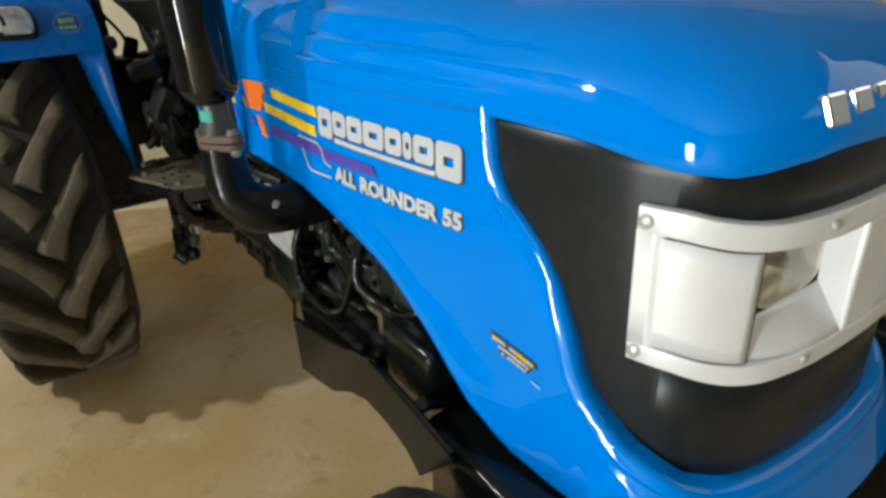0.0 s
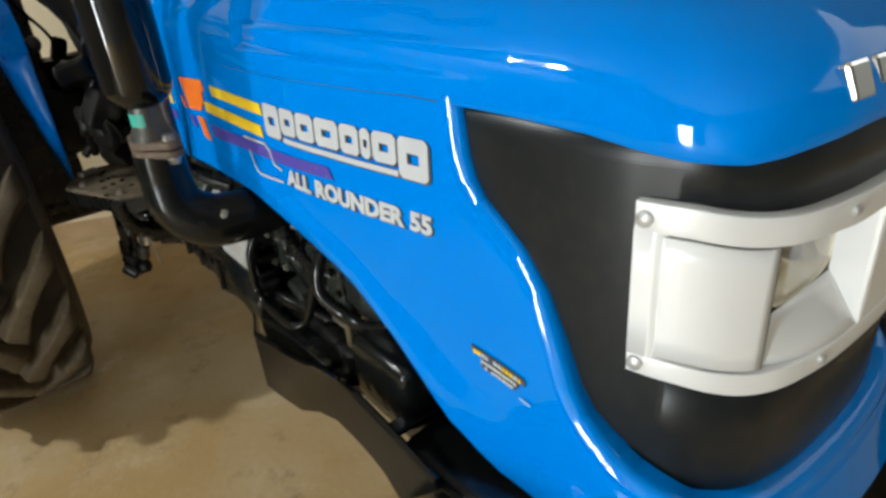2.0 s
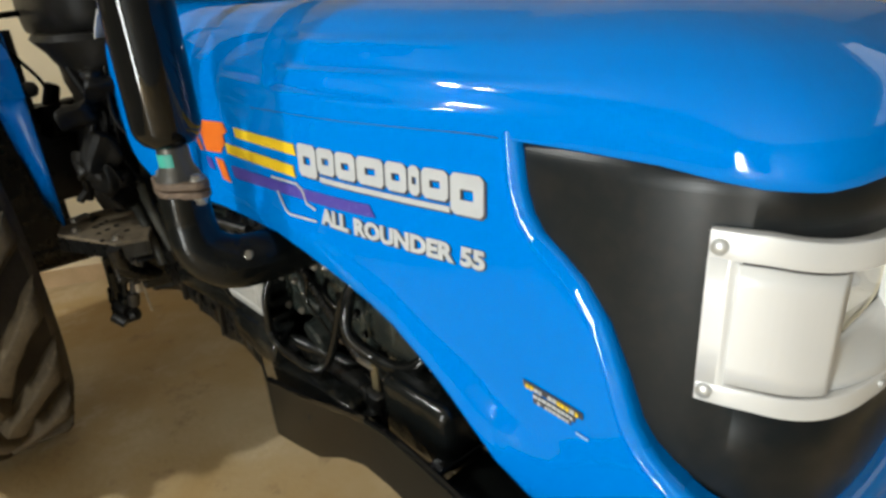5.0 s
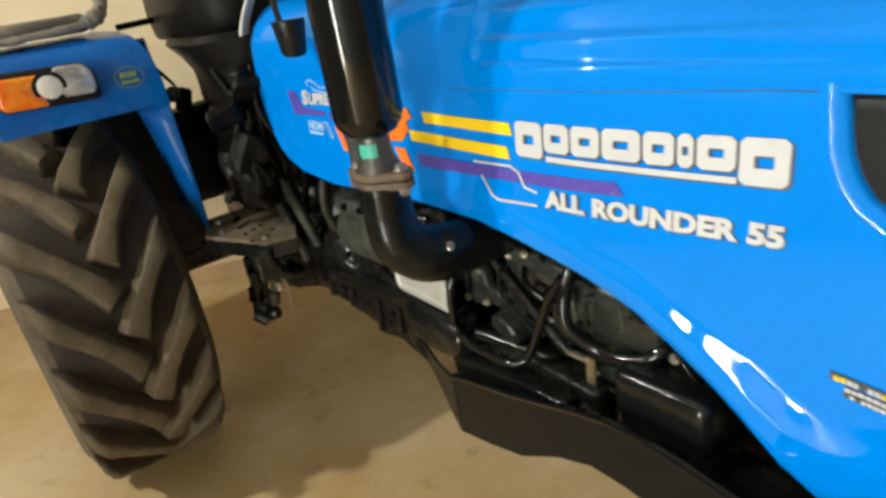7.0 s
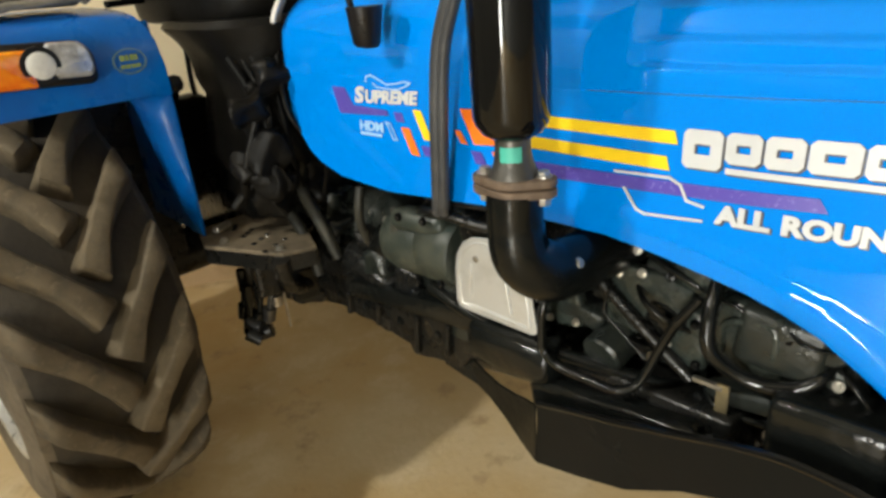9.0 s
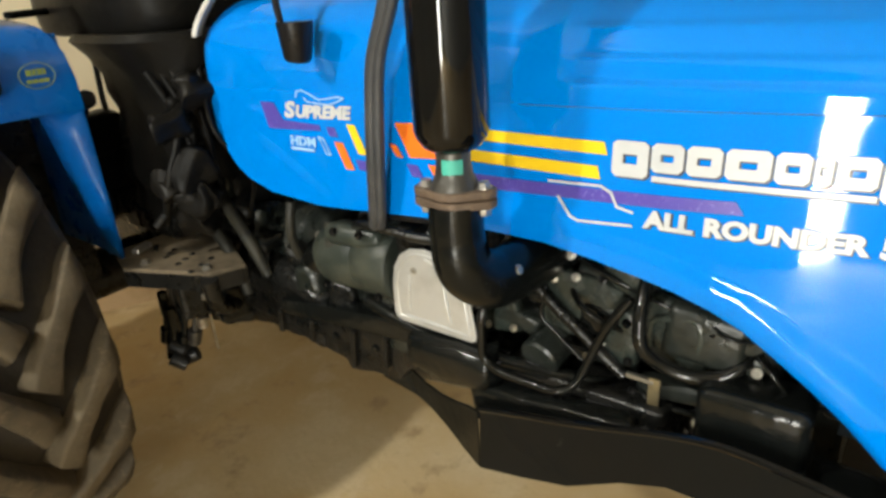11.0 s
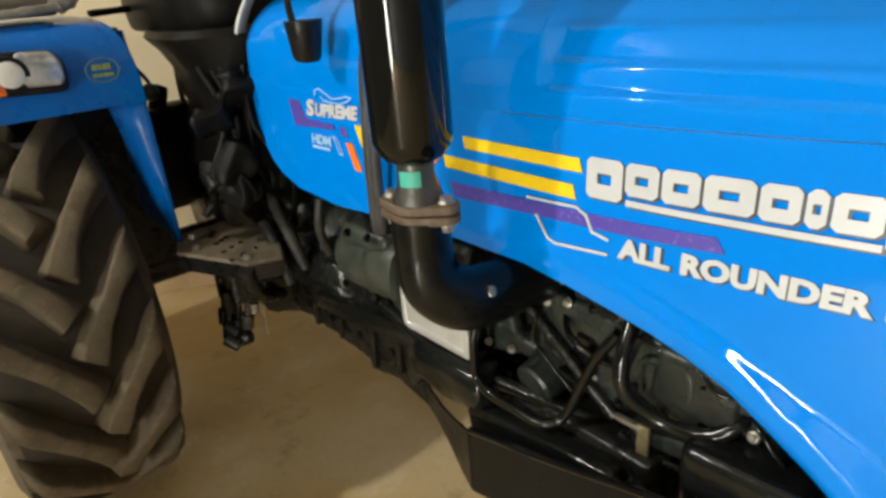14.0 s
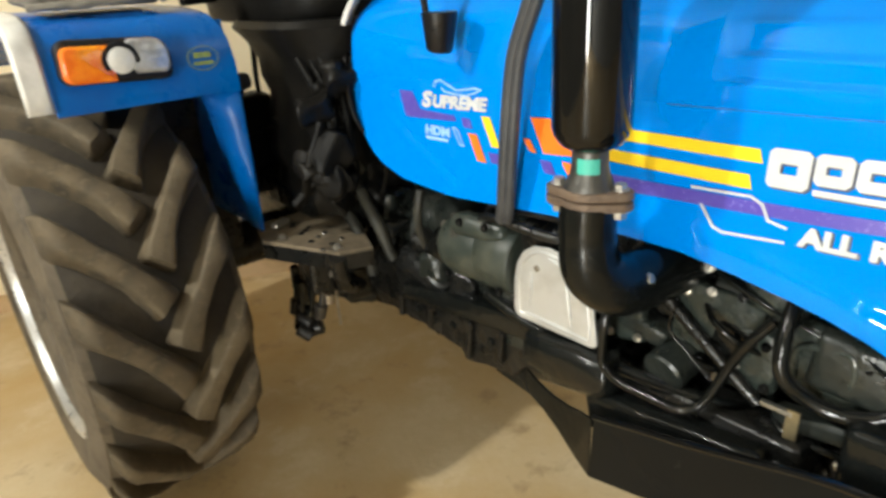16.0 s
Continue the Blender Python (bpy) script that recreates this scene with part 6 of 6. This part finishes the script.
for k in range(26):
    y, z = rng.uniform(0.90, 1.40), rng.uniform(0.66, 1.02)
    bm = bmesh.new()
    x = -0.152 - 0.02 * rng.random()
    bolt(bm, (x, y, z), (-1, 0, 0.3 * rng.random()), rng.choice((0.007, 0.009, 0.011)), 0.008)
    part("bolt", bm, BLACK_GLOSS if k % 3 else STEEL, engine)
for k in range(4):
    bm = bmesh.new()
    y = 1.02 + 0.045 * k
    tube(bm, [(-0.17, y, 0.95), (-0.175, y, 0.985), (-0.17, y + 0.02, 1.03), (-0.12, y + 0.04, 1.07)], 0.0035, 8, 5)
    smooth(part("injector_line", bm, BLACK_IRON, engine), 40)
bm = bmesh.new()
box(bm, (0.006, 0.020, 0.055), (-0.262, 1.030, 0.786), (0, 0, 0), bevel=0.001)
zinc = part("zinc_clip", bm, BRASS, engine, "yellow zinc clip")
bm = bmesh.new()
box(bm, (0.010, 0.05, 0.008), (-0.262, 1.056, 0.806), (0, 0, 0), bevel=0.001)
part("tab", bm, STEEL, zinc)
# outer shield plate along the front frame
bm = bmesh.new()
top_e = [(1.345, 0.672), (1.25, 0.697), (1.17, 0.716), (1.07, 0.745), (0.98, 0.772), (0.90, 0.787), (0.82, 0.784), (0.74, 0.775), (0.66, 0.762)]
low_e = [(0.66, 0.742), (0.77, 0.626), (0.814, 0.656), (0.85, 0.665), (0.90, 0.670), (0.97, 0.668), (1.05, 0.636), (1.15, 0.575), (1.25, 0.545), (1.35, 0.520)]
prism(bm, top_e + low_e, -0.345, -0.338)
bevelled(bm, 0.0015, 1)
guard = part("side_guard", bm, SHEET_BLACK, tractor, "satin black curved sheet guard along the frame")
bm = bmesh.new()
tube(bm, [(-0.342, y, z) for y, z in top_e], 0.007, 8, 3)
smooth(part("rolled_edge", bm, BLACK_GLOSS, guard))
bm = bmesh.new()
prism(bm, [(1.351, 0.520), (1.40, 0.535), (1.46, 0.553), (1.52, 0.563), (1.58, 0.562), (1.64, 0.560), (1.70, 0.566), (1.70, 0.640), (1.62, 0.628), (1.55, 0.620), (1.48, 0.628), (1.42, 0.645), (1.385, 0.658), (1.351, 0.664)], -0.345, -0.338)
for v in bm.verts:
    v.co.x += 0.09 * min(1.0, max(0.0, (v.co.y - 1.36) / 0.25))
bevelled(bm, 0.0015, 1)
part("brace_plate", bm, BLACK_IRON, guard)
for y, z in ((1.02, 0.742), (0.80, 0.77)):
    bm = bmesh.new()
    box(bm, (0.13, 0.03, 0.012), (-0.272, y, z - 0.02), (0, 0, 0), bevel=0.003)
    part("bracket", bm, BLACK_IRON, guard)
# front frame and axle
bm = bmesh.new()
box(bm, (0.05, 0.80, 0.10), (-0.19, 0.72, 0.60), bevel=0.012)
box(bm, (0.05, 0.80, 0.10), (2 * MID + 0.19, 0.72, 0.60), bevel=0.012)
box(bm, (0.52, 0.06, 0.14), (MID, 0.42, 0.62), bevel=0.015)
lumpy_box(bm, (0.12, 0.44, 0.20), (-0.262, 0.575, 0.635), (0, 0, 0), 0.02, 0.012)
smooth(part("front_frame", bm, BLACK_IRON, tractor, "black cast front frame with cross member"), 40)
bm = bmesh.new()
rod(bm, (-0.42, 0.462, 0.38), (2 * MID + 0.42, 0.462, 0.38), 0.045, 16)
smooth(part("front_axle", bm, BLACK_IRON, tractor))


def front_wheel(x):
    bm = bmesh.new()
    lathe(bm, [(0.78 * x_, r_) for x_, r_ in ((-0.075, 0.215), (-0.10, 0.25), (-0.106, 0.30), (-0.092, 0.35), (-0.07, 0.378), (-0.055, 0.370), (-0.045, 0.388), (-0.03, 0.388), (-0.02, 0.374), (0.0, 0.392), (0.02, 0.374), (0.03, 0.388), (0.045, 0.388),
               (0.055, 0.370), (0.07, 0.378), (0.092, 0.35), (0.106, 0.30), (0.10, 0.25), (0.075, 0.215), (0.06, 0.205), (-0.06, 0.205), (-0.075, 0.215))], 64, 1.085)
    w = smooth(part("front_wheel", bm, TYRE_BLACK, tractor, "ribbed black front tyre"), 40)
    w.location = (x, 0.462, 0.425 + GROUND)
    bm = bmesh.new()
    lathe(bm, [(-0.055, 0.218), (-0.055, 0.20), (-0.01, 0.18), (0.0, 0.06), (-0.04, 0.05), (-0.045, 0.0), (0.02, 0.0), (0.03, 0.18), (0.055, 0.2), (0.055, 0.218), (-0.055, 0.218)], 40, 1.085)
    smooth(part("rim", bm, BLACK_IRON, w, "black steel rim"), 40)
    return w


front_wheel(-0.432)

front_wheel(2 * MID + 0.432)

# ---- driver's platform, seat and the far rear wheel ----
bm = bmesh.new()
box(bm, (0.80, 0.75, 0.10), (MID + 0.02, 2.78, 0.86), bevel=0.02)
box(bm, (0.50, 0.70, 0.16), (MID, 2.86, 0.97), bevel=0.04)
platform = smooth(part("driver_platform", bm, BLACK_DUSTY, tractor, "dusty black driver platform over the gearbox"), 40)
bm = bmesh.new()
rod(bm, (-0.75, WY, WZ), (2 * MID + 0.75, WY, WZ), 0.085, 20)
smooth(part("rear_axle", bm, BLACK_DUSTY, tractor, "dusty black rear axle housing"), 40)
far_wheel = copy_thing(wheel, pose(2 * MID - WX, WY, WZ, 0, 0, 180))
far_wheel.rotation_euler = (math.pi, 0, math.pi)
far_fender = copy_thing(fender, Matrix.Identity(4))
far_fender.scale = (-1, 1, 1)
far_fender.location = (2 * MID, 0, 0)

bm = bmesh.new()
box(bm, (0.25, 0.40, 0.26), (-0.335, 2.98, 0.93), (0, 0, 0), bevel=0.03, seg=3)
smooth(part("lever_housing", bm, BLACK_PLASTIC, platform), 40)
# added black plates that hide the wall behind and keep the wheel wells dark
for sx in (-1, 1):
    bm = bmesh.new()
    box(bm, (0.24, 0.02, 0.76), (MID + sx * 0.575, 2.80, 1.02), bevel=0.004)
    part("wheel_well_plate", bm, BLACK_DUSTY, platform, "black plate added inside the mudguard to keep the wheel well dark")

# more of the engine's near side
bm = bmesh.new()
lumpy_box(bm, (0.07, 0.22, 0.105), (-0.285, 1.445, 0.725), (-3, 0, 0), 0.025, 0.016)
smooth(part("mount_block", bm, BLACK_IRON, engine), 60)
bm = bmesh.new()
lumpy_box(bm, (0.06, 0.36, 0.10), (-0.285, 1.215, 0.672), (-8, 0, 0), 0.02, 0.010)
smooth(part("sump_skirt", bm, BLACK_IRON, engine), 60)
bm = bmesh.new()
lumpy_box(bm, (0.10, 0.40, 0.10), (-0.222, 1.185, 0.70), (-4, 0, -4), 0.02, 0.012)
smooth(part("sump_rail", bm, BLACK_DUSTY, engine), 60)
bm = bmesh.new()
box(bm, (0.10, 0.13, 0.10), (-0.205, 0.965, 0.905), (6, 0, 5), bevel=0.016, seg=3)
smooth(part("alternator", bm, CAST_DUSTY, engine, "black alternator body"), 40)
for k, (y, z, l) in enumerate(((1.20, 1.02, 0.16), (1.30, 0.96, 0.10), (1.08, 1.035, 0.18), (1.00, 0.78, 0.14), (1.16, 0.80, 0.16), (1.32, 0.83, 0.09), (1.26, 0.89, 0.07), (0.88, 0.80, 0.12))):
    bm = bmesh.new()
    lumpy_box(bm, (0.04 + 0.01 * (k % 3), l, 0.025 + 0.008 * (k % 2)), (-0.205 - 0.006 * (k % 4), y, z), (rng.uniform(-14, 14), 0, rng.uniform(-6, 6)), 0.008, 0.010)
    smooth(part("bracket", bm, CAST_DUSTY if k % 2 else OILY_BLACK, engine), 40)
for k in range(6):
    y0, z0 = rng.uniform(0.92, 1.35), rng.uniform(0.78, 1.03)
    a = (-0.19, y0, z0)
    b = (-0.245 - 0.02 * rng.random(), y0 - rng.uniform(0.03, 0.07), z0 - rng.uniform(-0.03, 0.05))
    c = (-0.235, y0 - rng.uniform(0.10, 0.16), z0 - rng.uniform(0.0, 0.10))
    d = (-0.17, y0 - 0.2, z0 - rng.uniform(0.0, 0.1))
    bm = bmesh.new()
    tube(bm, [a, b, c, d], rng.choice((0.003, 0.004, 0.006)), 10, 6)
    smooth(part("pipe", bm, OILY_BLACK if k % 3 else BLACK_IRON, engine), 40)
for k in range(16):
    y, z = rng.uniform(0.92, 1.38), rng.uniform(0.70, 1.03)
    bm = bmesh.new()
    bolt(bm, (-0.232 - 0.02 * rng.random(), y, z), (-1, 0, 0.5 * rng.random()), rng.choice((0.006, 0.008, 0.010)), 0.008)
    part("bolt", bm, BLACK_GLOSS if k % 2 else STEEL, engine)
for size, at, rot in (((0.13, 0.50, 0.18), (-0.205, 2.12, 0.70), (7, 0, 0)), ((0.10, 0.20, 0.12), (-0.25, 2.34, 0.60), (-8, 0, 0))):
    bm = bmesh.new()
    lumpy_box(bm, size, at, rot, 0.03, 0.028)
    smooth(part("transmission_case", bm, BLACK_DUSTY, gearbox), 60)
for k in range(16):
    y, z = rng.uniform(1.70, 2.35), rng.uniform(0.66, 0.92)
    bm = bmesh.new()
    lumpy_box(bm, (rng.uniform(0.03, 0.07), rng.uniform(0.04, 0.12), rng.uniform(0.03, 0.07)), (-0.215 - 0.03 * rng.random(), y, z), (rng.uniform(-20, 20), 0, rng.uniform(-15, 15)), 0.012, 0.016)
    smooth(part("lug_boss", bm, BLACK_DUSTY if k % 3 else OILY_BLACK, gearbox), 60)
